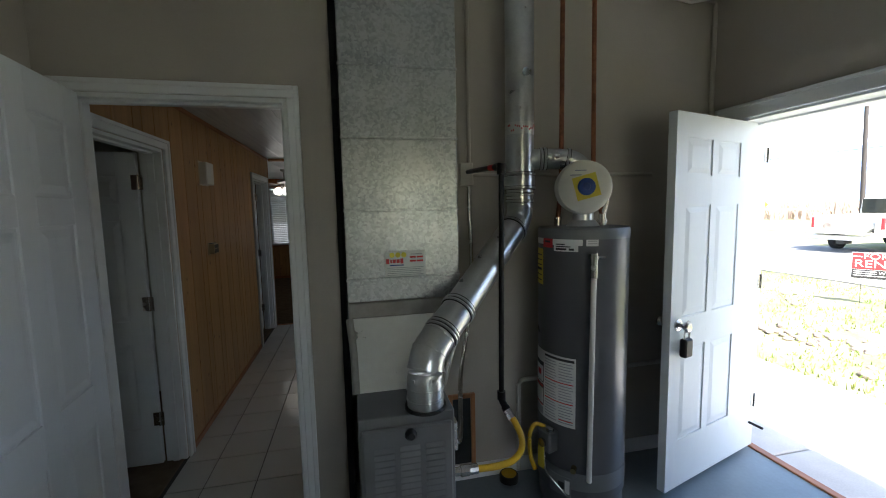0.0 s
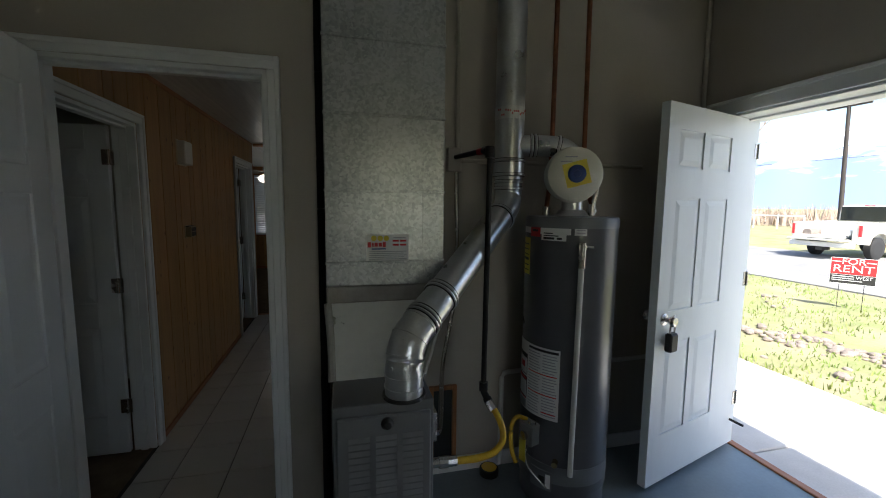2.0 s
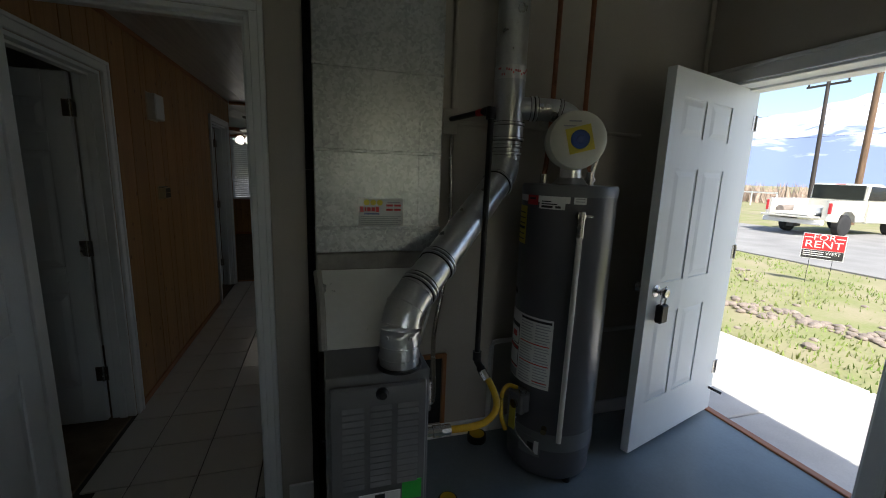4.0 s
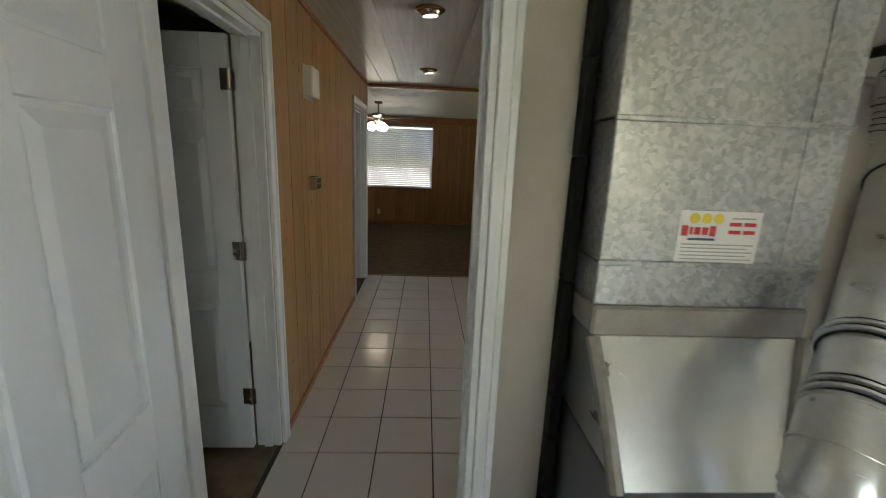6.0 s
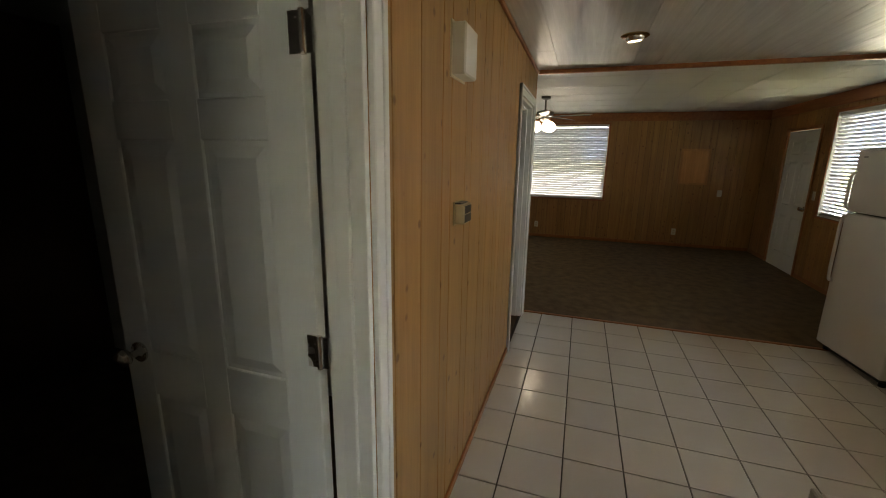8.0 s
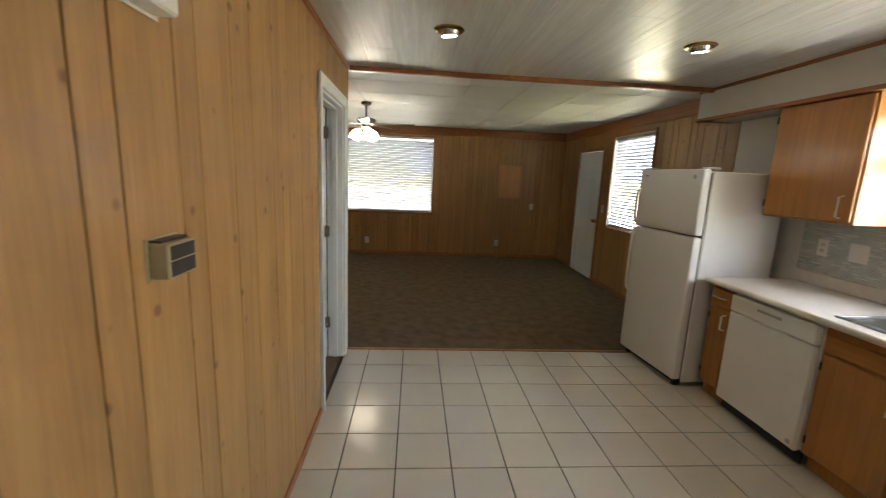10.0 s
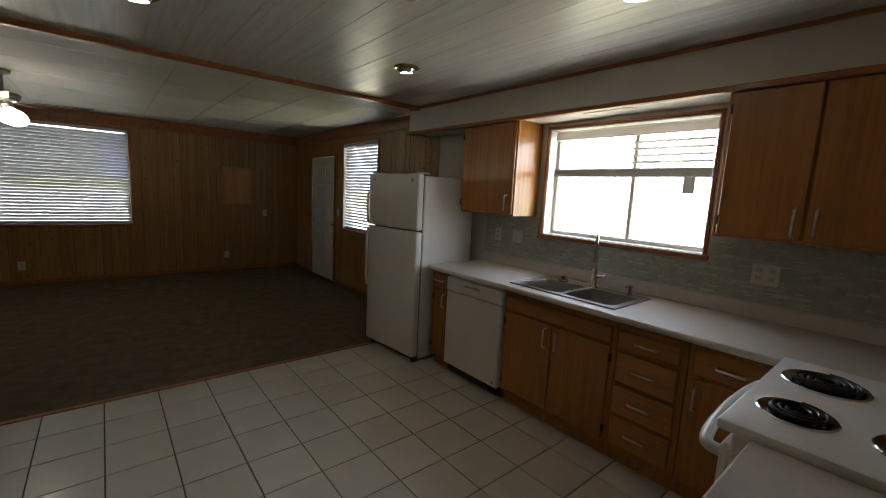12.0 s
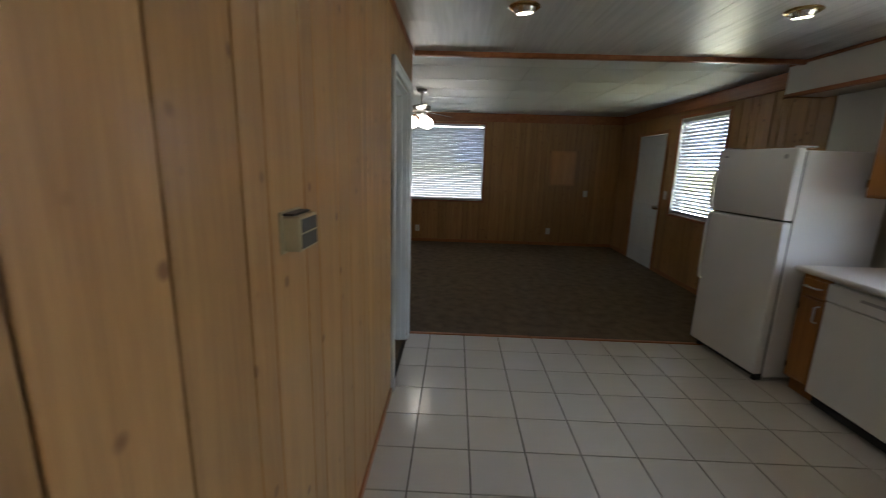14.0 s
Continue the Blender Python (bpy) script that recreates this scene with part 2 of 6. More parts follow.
M_MOSB = mat("pale_glass_mosaic", (0.6, 0.63, 0.58), 0.14, vary=0.12, scale=14, fine=70, bump=0.02)
M_MOSG = mat("mosaic_grout", (0.5, 0.52, 0.49), 0.8)
M_FAN = mat("dull_nickel", (0.27, 0.255, 0.235), 0.36, metal=0.95, vary=0.08)
M_BLIND = mat("white_blind_slat", (0.52, 0.51, 0.515), 0.45, vary=0.02)
M_SHADE = mat("folded_blind_fabric", (0.5, 0.46, 0.42), 0.7, vary=0.08, stretch=(1, 1, 30))
_n, _l = M_SHADE.node_tree.nodes, M_SHADE.node_tree.links
_t, _m = _n.new("ShaderNodeBsdfTranslucent"), _n.new("ShaderNodeMixShader")
_t.inputs["Color"].default_value, _m.inputs[0].default_value = (0.75, 0.72, 0.68, 1), 0.45
_l.new(_n["Principled BSDF"].outputs[0], _m.inputs[1])
_l.new(_t.outputs[0], _m.inputs[2])
_l.new(_m.outputs[0], _n["Material Output"].inputs["Surface"])
M_STICKER = mat("grey_sticker_paper", (0.4, 0.37, 0.34), 0.6, vary=0.08)
M_VINYL = mat("almond_window_vinyl", (0.76, 0.71, 0.6), 0.45, vary=0.04)
M_GLASS = glass("window_glass")
M_GLOBE = mat("lit_opal_glass", (1.0, 0.93, 0.8), 0.3, emit=0.9, bump=0)
M_BULB = mat("lit_bulb", (1.0, 0.9, 0.72), 0.3, emit=2.6, bump=0)
M_BLADE = wood("grey_fan_blade", (0.2, 0.18, 0.16), (0.12, 0.1, 0.09), "X", 0.4, rand=0.05)
M_DISP = mat("dark_display", (0.04, 0.033, 0.026), 0.6, vary=0.1)
M_AGED = mat("aged_ivory_plastic", (0.36, 0.29, 0.17), 0.5, vary=0.08)
M_IVORY = mat("ivory_plastic", (0.6, 0.54, 0.42), 0.45, vary=0.04)
M_CONC = mat("pale_concrete", (0.62, 0.605, 0.575), 0.85, vary=0.14, scale=3, fine=90, bump=0.3)
M_ASPH = mat("bleached_asphalt", (0.28, 0.275, 0.265), 0.9, vary=0.18, scale=1.2, fine=60, bump=0.3)
M_GRASS = mat("lawn_soil", (0.19, 0.215, 0.085), 0.95, vary=0.3, scale=1.3, fine=30, bump=0.8, tint=(0.3, 0.26, 0.18), spec=0.15)
M_BLADEG = mat("grass_blade", (0.15, 0.26, 0.05), 0.7, vary=0.3, scale=2, tint=(0.26, 0.28, 0.1), spec=0.2)
M_STONE = mat("garden_stone", (0.3, 0.25, 0.21), 0.9, vary=0.25, scale=9, bump=0.4)
M_BUSH = mat("dry_reed_brush", (0.45, 0.36, 0.29), 0.9, vary=0.3, scale=3, tint=(0.33, 0.24, 0.18))
M_POLE = mat("weathered_pole", (0.2, 0.125, 0.075), 0.85, vary=0.25, scale=5, stretch=(3, 3, 0.3))
M_POLED = mat("dark_creosoted_pole", (0.06, 0.05, 0.045), 0.85, vary=0.25, scale=5, stretch=(3, 3, 0.3))
M_BARK = mat("grey_bark", (0.2, 0.17, 0.15), 0.9, vary=0.2)
M_TRUCK = mat("pale_truck_paint", (0.62, 0.6, 0.52), 0.25, vary=0.03, coat=0.6)
M_TIRE = mat("tyre_rubber", (0.025, 0.025, 0.025), 0.8)
M_DARKGL = mat("dark_car_glass", (0.02, 0.025, 0.025), 0.06, bump=0)
M_STUCCO = mat("exterior_siding", (0.55, 0.53, 0.48), 0.8, vary=0.08)
M_PATCH = wood("patch_plywood", (0.6, 0.3, 0.11), (0.42, 0.19, 0.06), "Z", 0.45, rand=0.1)


def mountain_material():
    m = bpy.data.materials.new("hazed_snowy_mountain")
    m.use_nodes = True
    n, l = m.node_tree.nodes, m.node_tree.links
    b = n["Principled BSDF"]
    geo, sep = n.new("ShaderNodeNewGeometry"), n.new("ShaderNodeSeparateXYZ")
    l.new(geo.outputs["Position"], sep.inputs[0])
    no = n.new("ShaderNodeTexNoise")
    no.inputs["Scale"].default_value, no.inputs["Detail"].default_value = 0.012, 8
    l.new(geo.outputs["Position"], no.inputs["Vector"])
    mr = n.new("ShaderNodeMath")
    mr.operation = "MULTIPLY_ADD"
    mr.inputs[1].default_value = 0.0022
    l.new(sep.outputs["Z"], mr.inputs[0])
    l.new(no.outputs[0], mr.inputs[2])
    # Blue below the snow: distance haze is put into the base colour.
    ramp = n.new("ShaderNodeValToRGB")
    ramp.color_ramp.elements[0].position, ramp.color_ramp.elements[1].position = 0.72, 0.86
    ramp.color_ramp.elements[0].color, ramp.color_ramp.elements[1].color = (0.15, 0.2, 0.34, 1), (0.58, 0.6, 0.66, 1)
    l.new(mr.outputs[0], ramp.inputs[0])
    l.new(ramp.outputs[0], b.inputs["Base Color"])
    b.inputs["Roughness"].default_value = 0.95
    return m


M_MOUNT = mountain_material()


# ---- mesh helpers ----
def box(bm, x0, y0, z0, x1, y1, z1, bevel=0.0, seg=1):
    g = bmesh.ops.create_cube(bm, size=1.0)
    m = Matrix.Translation(((x0 + x1) / 2, (y0 + y1) / 2, (z0 + z1) / 2)) @ Matrix.Diagonal((abs(x1 - x0), abs(y1 - y0), abs(z1 - z0), 1))
    bmesh.ops.transform(bm, matrix=m, verts=g["verts"])
    if bevel:
        edges = list({e for v in g["verts"] for e in v.link_edges})
        bmesh.ops.bevel(bm, geom=edges, offset=bevel, segments=seg, affect="EDGES", profile=0.5)
    return bm


def boxes(*rows, bevel=0.0):
    bm = bmesh.new()
    for r in rows:
        box(bm, *r, bevel=bevel)
    return bm


def cyl(bm, p0, p1, r0, r1=None, seg=20, caps=True):
    p0, p1 = Vector(p0), Vector(p1)
    d = p1 - p0
    g = bmesh.ops.create_cone(bm, cap_ends=caps, segments=seg, radius1=r0, radius2=r0 if r1 is None else r1, depth=d.length)
    m = Matrix.Translation((p0 + p1) / 2) @ d.to_track_quat("Z", "Y").to_matrix().to_4x4()
    bmesh.ops.transform(bm, matrix=m, verts=g["verts"])
    return bm


def cyls(*rows, seg=20):
    bm = bmesh.new()
    for r in rows:
        cyl(bm, *r, seg=seg)
    return bm


def lathe(bm, profile, origin=(0, 0, 0), turn=None, seg=32):
    """A turned body: (radius, height) pairs about z, moved by turn and origin."""
    rings = []
    m = Matrix.Translation(origin) @ (turn or Matrix.Identity(4))
    for r, z in profile:
        rings.append([bm.verts.new(m @ Vector((max(r, 1e-4) * math.cos(2 * math.pi * i / seg), max(r, 1e-4) * math.sin(2 * math.pi * i / seg), z))) for i in range(seg)])
    for a, b in zip(rings, rings[1:]):
        for i in range(seg):
            bm.faces.new((a[i], a[(i + 1) % seg], b[(i + 1) % seg], b[i]))
    for ring, flip in ((rings[0], True), (rings[-1], False)):
        bm.faces.new(ring[::-1] if flip else ring)
    return bm


def tube(bm, pts, r, seg=12):
    """A round tube along points, with rounded joints."""
    pts = [Vector(p) for p in pts]
    rings = []
    up = Vector((0.13, 0.21, 0.97))
    for i, p in enumerate(pts):
        d = (pts[min(i + 1, len(pts) - 1)] - pts[max(i - 1, 0)]).normalized()
        a = d.cross(up)
        if a.length < 1e-3:
            a = d.cross(Vector((1, 0, 0)))
        a.normalize()
        b = d.cross(a)
        rr = r[i] if isinstance(r, (list, tuple)) else r
        rings.append([bm.verts.new(p + rr * (math.cos(2 * math.pi * k / seg) * a + math.sin(2 * math.pi * k / seg) * b)) for k in range(seg)])
    for q, s in zip(rings, rings[1:]):
        for k in range(seg):
            bm.faces.new((q[k], q[(k + 1) % seg], s[(k + 1) % seg], s[k]))
    bm.faces.new(rings[0][::-1])
    bm.faces.new(rings[-1])
    return bm


def curve_pts(pts, n=8):
    """Catmull-Rom through points."""
    P = [Vector(p) for p in pts]
    P = [2 * P[0] - P[1]] + P + [2 * P[-1] - P[-2]]
    out = []
    for i in range(1, len(P) - 2):
        for k in range(n):
            t = k / n
            a, b, c, d = P[i - 1], P[i], P[i + 1], P[i + 2]
            out.append(0.5 * (2 * b + (c - a) * t + (2 * a - 5 * b + 4 * c - d) * t * t + (3 * b - a - 3 * c + d) * t ** 3))
    out.append(P[-2])
    return out


def mesh_of(name, bm, material, smooth=False):
    bmesh.ops.recalc_face_normals(bm, faces=bm.faces)
    me = bpy.data.meshes.new(name)
    bm.to_mesh(me)
    bm.free()
    me.materials.append(material)
    if smooth:
        me.polygons.foreach_set("use_smooth", [True] * len(me.polygons))
        me.set_sharp_from_angle(angle=radians(40))
    return me


def part(name, bm, material, parent=None, label="", smooth=False):
    ob = new(name, mesh_of(name, bm, material, smooth))
    if parent is not None:
        ob.parent = parent
    if label:
        ob["label"] = label
    return ob


def empty(name, x=0, y=0, z=0, rz=0):
    ob = new(name)
    ob.empty_display_size = 0.1
    ob.matrix_world = pose(x, y, z, 0, 0, rz)
    return ob


def thing(name, label, category, x=0, y=0, z=0, rz=0, group="", kind=""):
    return tagged(empty(name, x, y, z, rz), label, category, group, kind)


def solid(name, bm, material, label, category, group="", kind="", smooth=False):
    return tagged(part(name, bm, material, smooth=smooth), label, category, group, kind)


def cut_ranges(s0, s1, z0, z1, openings):
    """Rectangles that fill a wall face round its openings (a, b, low, high)."""
    xs = sorted({s0, s1, *[min(max(v, s0), s1) for o in openings for v in o[:2]]})
    out = []
    for a, b in zip(xs, xs[1:]):
        lows = z0
        for o in sorted([o for o in openings if o[0] < b - 1e-6 and o[1] > a + 1e-6], key=lambda o: o[2]):
            if o[2] > lows + 1e-6:
                out.append((a, b, lows, o[2]))
            lows = o[3]
        if lows < z1 - 1e-6:
            out.append((a, b, lows, z1))
    return out


def wall(name, axis, c0, c1, s0, s1, z0, z1, openings, material, label):
    """A wall across one axis, between c0 and c1, running s0 to s1, with openings that go through it."""
    bm = bmesh.new()
    for a, b, lo, hi in cut_ranges(s0, s1, z0, z1, openings):
        if axis == "x":
            box(bm, c0, a, lo, c1, b, hi)
        else:
            box(bm, a, c0, lo, b, c1, hi)
    return solid(name, bm, material, label, "wall", kind="structure")


def panelling(parent, axis, plane, side, s0, s1, z0, z1, openings, seed):
    """Vertical boards of uneven width, each its own piece, standing 6 mm off the wall with dark joints between."""
    rnd = random.Random(seed)
    joints, s = [s0], s0
    while s < s1 - 0.26:
        s += rnd.choice((0.1, 0.1, 0.15, 0.2, 0.2))
        joints.append(s)
    joints.append(s1)
    for a, b in zip(joints, joints[1:]):
        for p, q, lo, hi in cut_ranges(a, b, z0, z1, openings):
            if q - p < 0.008:
                continue
            ga, gb = (0.0025 if p == a else 0), (0.0025 if q == b else 0)
            bm = bmesh.new()
            e0, e1 = sorted((plane, plane + side * 0.006))
            w, hgt = q - p - ga - gb, hi - lo
            if axis == "x":
                box(bm, -0.003, -w / 2, 0, 0.003, w / 2, hgt, bevel=0.0015)
                at = ((e0 + e1) / 2, (p + ga + q - gb) / 2, lo)
            else:
                box(bm, -w / 2, -0.003, 0, w / 2, 0.003, hgt, bevel=0.0015)
                at = ((p + ga + q - gb) / 2, (e0 + e1) / 2, lo)
            ob = part("plank", bm, M_PINE, parent)
            ob.location = at

# ---- structure ----
ZK, ZL, ZU = 2.33, 2.37, 2.95          # ceilings of kitchen, living room, utility room
HX = -0.02                             # face of the hall wall
XW, XO = 3.33, 3.5                     # kitchen and living room outer wall
TILE, TILE0 = 0.296, 0.182             # floor tile pitch, first joint off the hall wall

floor = solid("floor", boxes((-3.2, -8.2, -0.3, 3.6, 4.45, -0.012)), M_GROUT, "concrete and board floor base under all rooms", "floor", kind="structure")
part("utility_floor", boxes((-0.2, -8.0, -0.012, 3.42, -4.07, 0.0)), M_BLUE, floor, "blue-grey painted floor with scuffs")
part("recess_floor", boxes((0.98, -4.07, -0.012, 3.42, -3.84, 0.0)), M_BLUE, floor, "blue-grey painted floor with scuffs")
part("carpet", boxes((-3.0, 0.02, -0.012, XW, 4.3, 0.004)), M_CARPET, floor, "flat dark brown carpet")
part("bedroom_carpet", boxes((-3.0, -5.0, -0.012, -0.045, -0.02, 0.003)), M_CARPET, floor, "dark brown carpet")
part("threshold_strip", boxes((0.0, -0.012, -0.012, 2.6, 0.022, 0.007), bevel=0.003), M_TRIMW, floor, "thin brown carpet edging strip")

wall_left_openings = [(-3.985, -3.185, 0, 2.0), (-0.9, -0.14, 0, 1.995)]
wall_hall = wall("wall_hall", "x", HX - 0.12, HX - 0.006, -4.01, 0.05, 0, ZL, wall_left_openings, M_GROOVE, "knotty pine panelled hall wall with two doorways")
wall_living_left = wall("wall_living_west", "x", -3.1, -3.0, -5.1, 4.4, 0, ZL, [], M_GROOVE, "pine panelled wall")
wall_living_south = wall("wall_living_south", "y", -0.05, 0.05, -3.0, -0.12, 0, ZL, [], M_GROOVE, "pine panelled wall")
FARWIN = (-0.8, 0.855, 0.8, 2.17)
wall_far = wall("wall_far", "y", 4.306, 4.45, -3.1, XO, 0, ZL + 0.1, [FARWIN], M_GROOVE, "pine panelled far wall with a wide window")
SIDEWIN = (1.37, 2.36, 0.88, 2.14)
FDOOR = (2.67, 3.56, 0.0, 1.98)
KWIN = (-2.5, -1.31, 1.2, 2.04)
wall_east = wall("wall_east", "x", XW + 0.006, XO, -3.75, 4.306, 0, ZL + 0.1, [SIDEWIN, FDOOR, KWIN], M_CREAM, "outer wall, pine panelled in the living room and painted in the kitchen")
wall_kitchen_back = wall("wall_kitchen_back", "y", -3.84, -3.75, 0.98, 3.62, 0, ZU, [], M_TAN, "tan painted wall behind the furnace and water heater")
# SOUTHWIN is an unseen opening, added to light the utility room from behind.
SOUTHWIN = (1.5, 2.6, 1.05, 2.05)
HDOOR = (0.03, 0.85, 0, 2.092)
wall_hall_door = wall("wall_hall_door", "y", -4.13, -4.01, -0.2, 1.062, 0, ZU, [HDOOR], M_TAN, "tan painted wall with the hall doorway")
wall_return = wall("wall_return", "x", 0.926, 1.062, -4.01, -3.75, 0, ZU, [], M_GROOVE, "short wall return beside the hall doorway")
XDOOR = (-4.93, -3.97, 0.0, 2.08)
wall_utility_east = wall("wall_utility_east", "x", 3.335, 3.62, -8.2, -3.84, 0, ZU, [XDOOR], M_TAN, "tan painted outer wall with the open back door")
wall("wall_utility_west", "x", -0.32, -0.07, -8.2, -4.13, 0, ZU, [], M_TAN, "tan painted side wall")
wall("wall_utility_south", "y", -8.3, -8.2, -0.3, 3.62, 0, ZU, [SOUTHWIN], M_TAN, "tan painted wall")
wall("wall_bedroom_south", "y", -5.1, -5.0, -3.1, -0.32, 0, ZL, [], M_CREAM, "plain painted bedroom wall")
wall("wall_bedroom_divider", "y", -2.0, -1.9, -3.0, -0.12, 0, ZL, [], M_CREAM, "plain painted dividing wall")

panelling(wall_hall, "x", HX - 0.006, 1, -4.01, 0.05, 0, ZK, wall_left_openings, 3)
panelling(wall_far, "y", 4.306, -1, -3.0, XW, 0, ZL, [FARWIN], 5)
panelling(wall_east, "x", XW + 0.006, -1, 0.1, 4.3, 0, ZL, [SIDEWIN, FDOOR], 7)
panelling(wall_return, "x", 0.926, -1, -4.005, -3.75, 0, ZK, [], 9)
part("end_board", boxes((HX - 0.125, 0.05, 0, HX + 0.004, 0.068, ZK), bevel=0.002), M_TRIMZ, wall_hall, "stained wooden corner board")
part("outer_siding", boxes((3.622, -8.2, -0.3, 3.64, -4.95, 3.0), (3.622, -3.95, -0.3, 3.64, -3.84, 3.0), (3.622, -4.95, 2.12, 3.64, -3.95, 3.0)), M_STUCCO, wall_utility_east, "pale exterior siding")

# kitchen ceiling: boards along the hall, one mesh with recessed joints
bm = bmesh.new()
box(bm, HX, -3.745, ZK + 0.006, XW, 0.06, ZK + 0.12)
box(bm, HX, -4.01, ZK + 0.006, 0.92, -3.745, ZK + 0.12)
rnd = random.Random(4)
x = HX
while x < XW:
    x1 = min(x + 0.197, XW)
    y = -4.02 - rnd.random() * 1.2
    while y < 0.06:
        y1 = y + 1.22
        south = -4.01 if x1 < 0.9 else -3.745
        if min(y1, 0.06) > south + 0.01:
            box(bm, x + 0.0015, max(y, south) + 0.001, ZK, x1 - 0.0015, min(y1, 0.06) - 0.001, ZK + 0.006)
        y = y1
    x = x1
solid("ceiling_kitchen", bm, M_CEIL, "whitewashed wood-grain plank ceiling with narrow joints", "ceiling", kind="structure")
# living room ceiling: large pale panels
bm = bmesh.new()
box(bm, -3.0, 0.06, ZL + 0.005, XW, 4.306, ZL + 0.12)
for i in range(12):
    for j in range(8):
        xa, ya = -2.9 + i * 0.56, 0.07 + j * 0.62
        if xa < XW and ya < 4.3:
            box(bm, max(-3.0, xa) + 0.0045, ya + 0.0045, ZL, min(xa + 0.56, XW) - 0.0045, min(ya + 0.62, 4.306) - 0.0045, ZL + 0.006)
solid("ceiling_living", bm, M_CEILT, "pale ceiling of large square panels with fine joints", "ceiling", kind="structure")
solid("ceiling_utility", boxes((-0.3, -8.2, ZU, 3.62, -3.84, ZU + 0.1)), M_CEILT, "plain white utility room ceiling", "ceiling", kind="structure")
solid("ceiling_bedroom", boxes((-3.1, -5.1, ZL, -0.12, -0.05, ZL + 0.1)), M_CEILT, "plain white bedroom ceiling", "ceiling", kind="structure")
solid("roof", boxes((-3.6, -8.6, 3.05, 3.72, 4.9, 3.2)), M_STUCCO, "flat roof slab over the house", "roof", kind="structure")

# beam trim, soffit, bands
solid("beam_trim", boxes((0.0, 0.03, ZK - 0.035, 3.0, 0.075, ZL), bevel=0.006), M_TRIMW, "stained wooden trim strip across the ceiling", "trim", kind="structure")
soffit = solid("soffit", boxes((3.0, -3.75, 2.09, XW + 0.006, 0.2, ZK + 0.05)), M_CREAM, "cream painted boxed soffit over the kitchen cabinets", "soffit", kind="structure")
part("lower_trim", boxes((2.985, -3.75, 2.072, 3.03, 0.2, 2.1), bevel=0.004), M_TRIMW, soffit, "stained wooden edge strip")
part("upper_trim", boxes((2.982, -3.75, ZK - 0.022, 3.0, 0.2, ZK), bevel=0.004), M_TRIMW, soffit, "stained wooden edge strip")
part("end_panel", boxes((3.0, 0.2, 2.08, XW, 0.206, ZK)), M_PINE, soffit)
part("air_vent", boxes((3.12, -2.05, 2.085, 3.2, -1.72, 2.0895)), M_IVORY, soffit, "small slotted air vent")
tagged(part("crown_band", boxes((-3.0, 4.286, ZL - 0.15, XW, 4.302, ZL - 0.002), bevel=0.003), M_TRIMW), "stained wooden band under the ceiling", "trim", kind="structure")
tagged(part("crown_band_side", boxes((XW - 0.016, 0.2, ZL - 0.15, XW, 4.286, ZL - 0.002), bevel=0.003), M_TRIMW), "stained wooden band under the ceiling", "trim", kind="structure")
tagged(part("hall_crown", boxes((HX, -4.01, ZK - 0.03, HX + 0.018, 0.03, ZK), bevel=0.004), M_TRIMW), "thin stained strip under the ceiling", "trim", kind="structure")
for nm, b4 in (("baseboard_hall", (HX, -3.125, 0, HX + 0.012, -0.98, 0.045)), ("baseboard_far", (-3.0, 4.288, 0, XW, 4.3, 0.06)), ("baseboard_side", (XW - 0.012, 0.1, 0, XW, 2.6, 0.06)), ("baseboard_corner", (XW - 0.012, 3.63, 0, XW, 4.288, 0.06))):
    solid(nm, boxes(b4, bevel=0.004), M_TRIMW, "low stained wooden baseboard", "baseboard", kind="structure")
for nm, b4 in (("baseboard_utility", (1.05, -3.855, 0, 3.335, -3.84, 0.09)), ("baseboard_utility_stub", (0.93, -4.143, 0, 1.05, -4.13, 0.09)), ("baseboard_utility_east", (3.32, -3.9, 0, 3.335, -3.856, 0.09))):
    solid(nm, boxes(b4, bevel=0.004), M_WHITE, "white painted baseboard", "baseboard", kind="structure")


def casing(name, axis, plane, side, a, b, top, width=0.066, thick=0.018, material=None, low=0.0, near=None):
    """Flat moulded casing round a door opening on one wall face."""
    m = material or M_WHITE
    nw = near or width
    root = thing(name, "white painted door casing" if m is M_WHITE else "stained wooden door casing", "door casing", kind="structure")
    e0, e1 = sorted((plane, plane + side * thick))
    f0, f1 = sorted((plane, plane + side * (thick + 0.007)))
    for nm, r, r2 in (("jamb_casing", (a - nw, a, low, top), (a - nw, a - nw + 0.02, low, top + width)), ("jamb_casing", (b, b + width, low, top), (b + width - 0.02, b + width, low, top + width)), ("head_casing", (a - nw, b + width, top, top + width), (a - nw + 0.02, b + width - 0.02, top + width - 0.02, top + width))):
        bm = bmesh.new()
        for (p, q, lo, hi), (d0, d1) in ((r, (e0, e1)), (r2, (f0, f1))):
            if axis == "x":
                box(bm, d0, p, lo, d1, q, hi, bevel=0.003)
            else:
                box(bm, p, d0, lo, q, d1, hi, bevel=0.003)
        part(nm, bm, m, root)
    return root


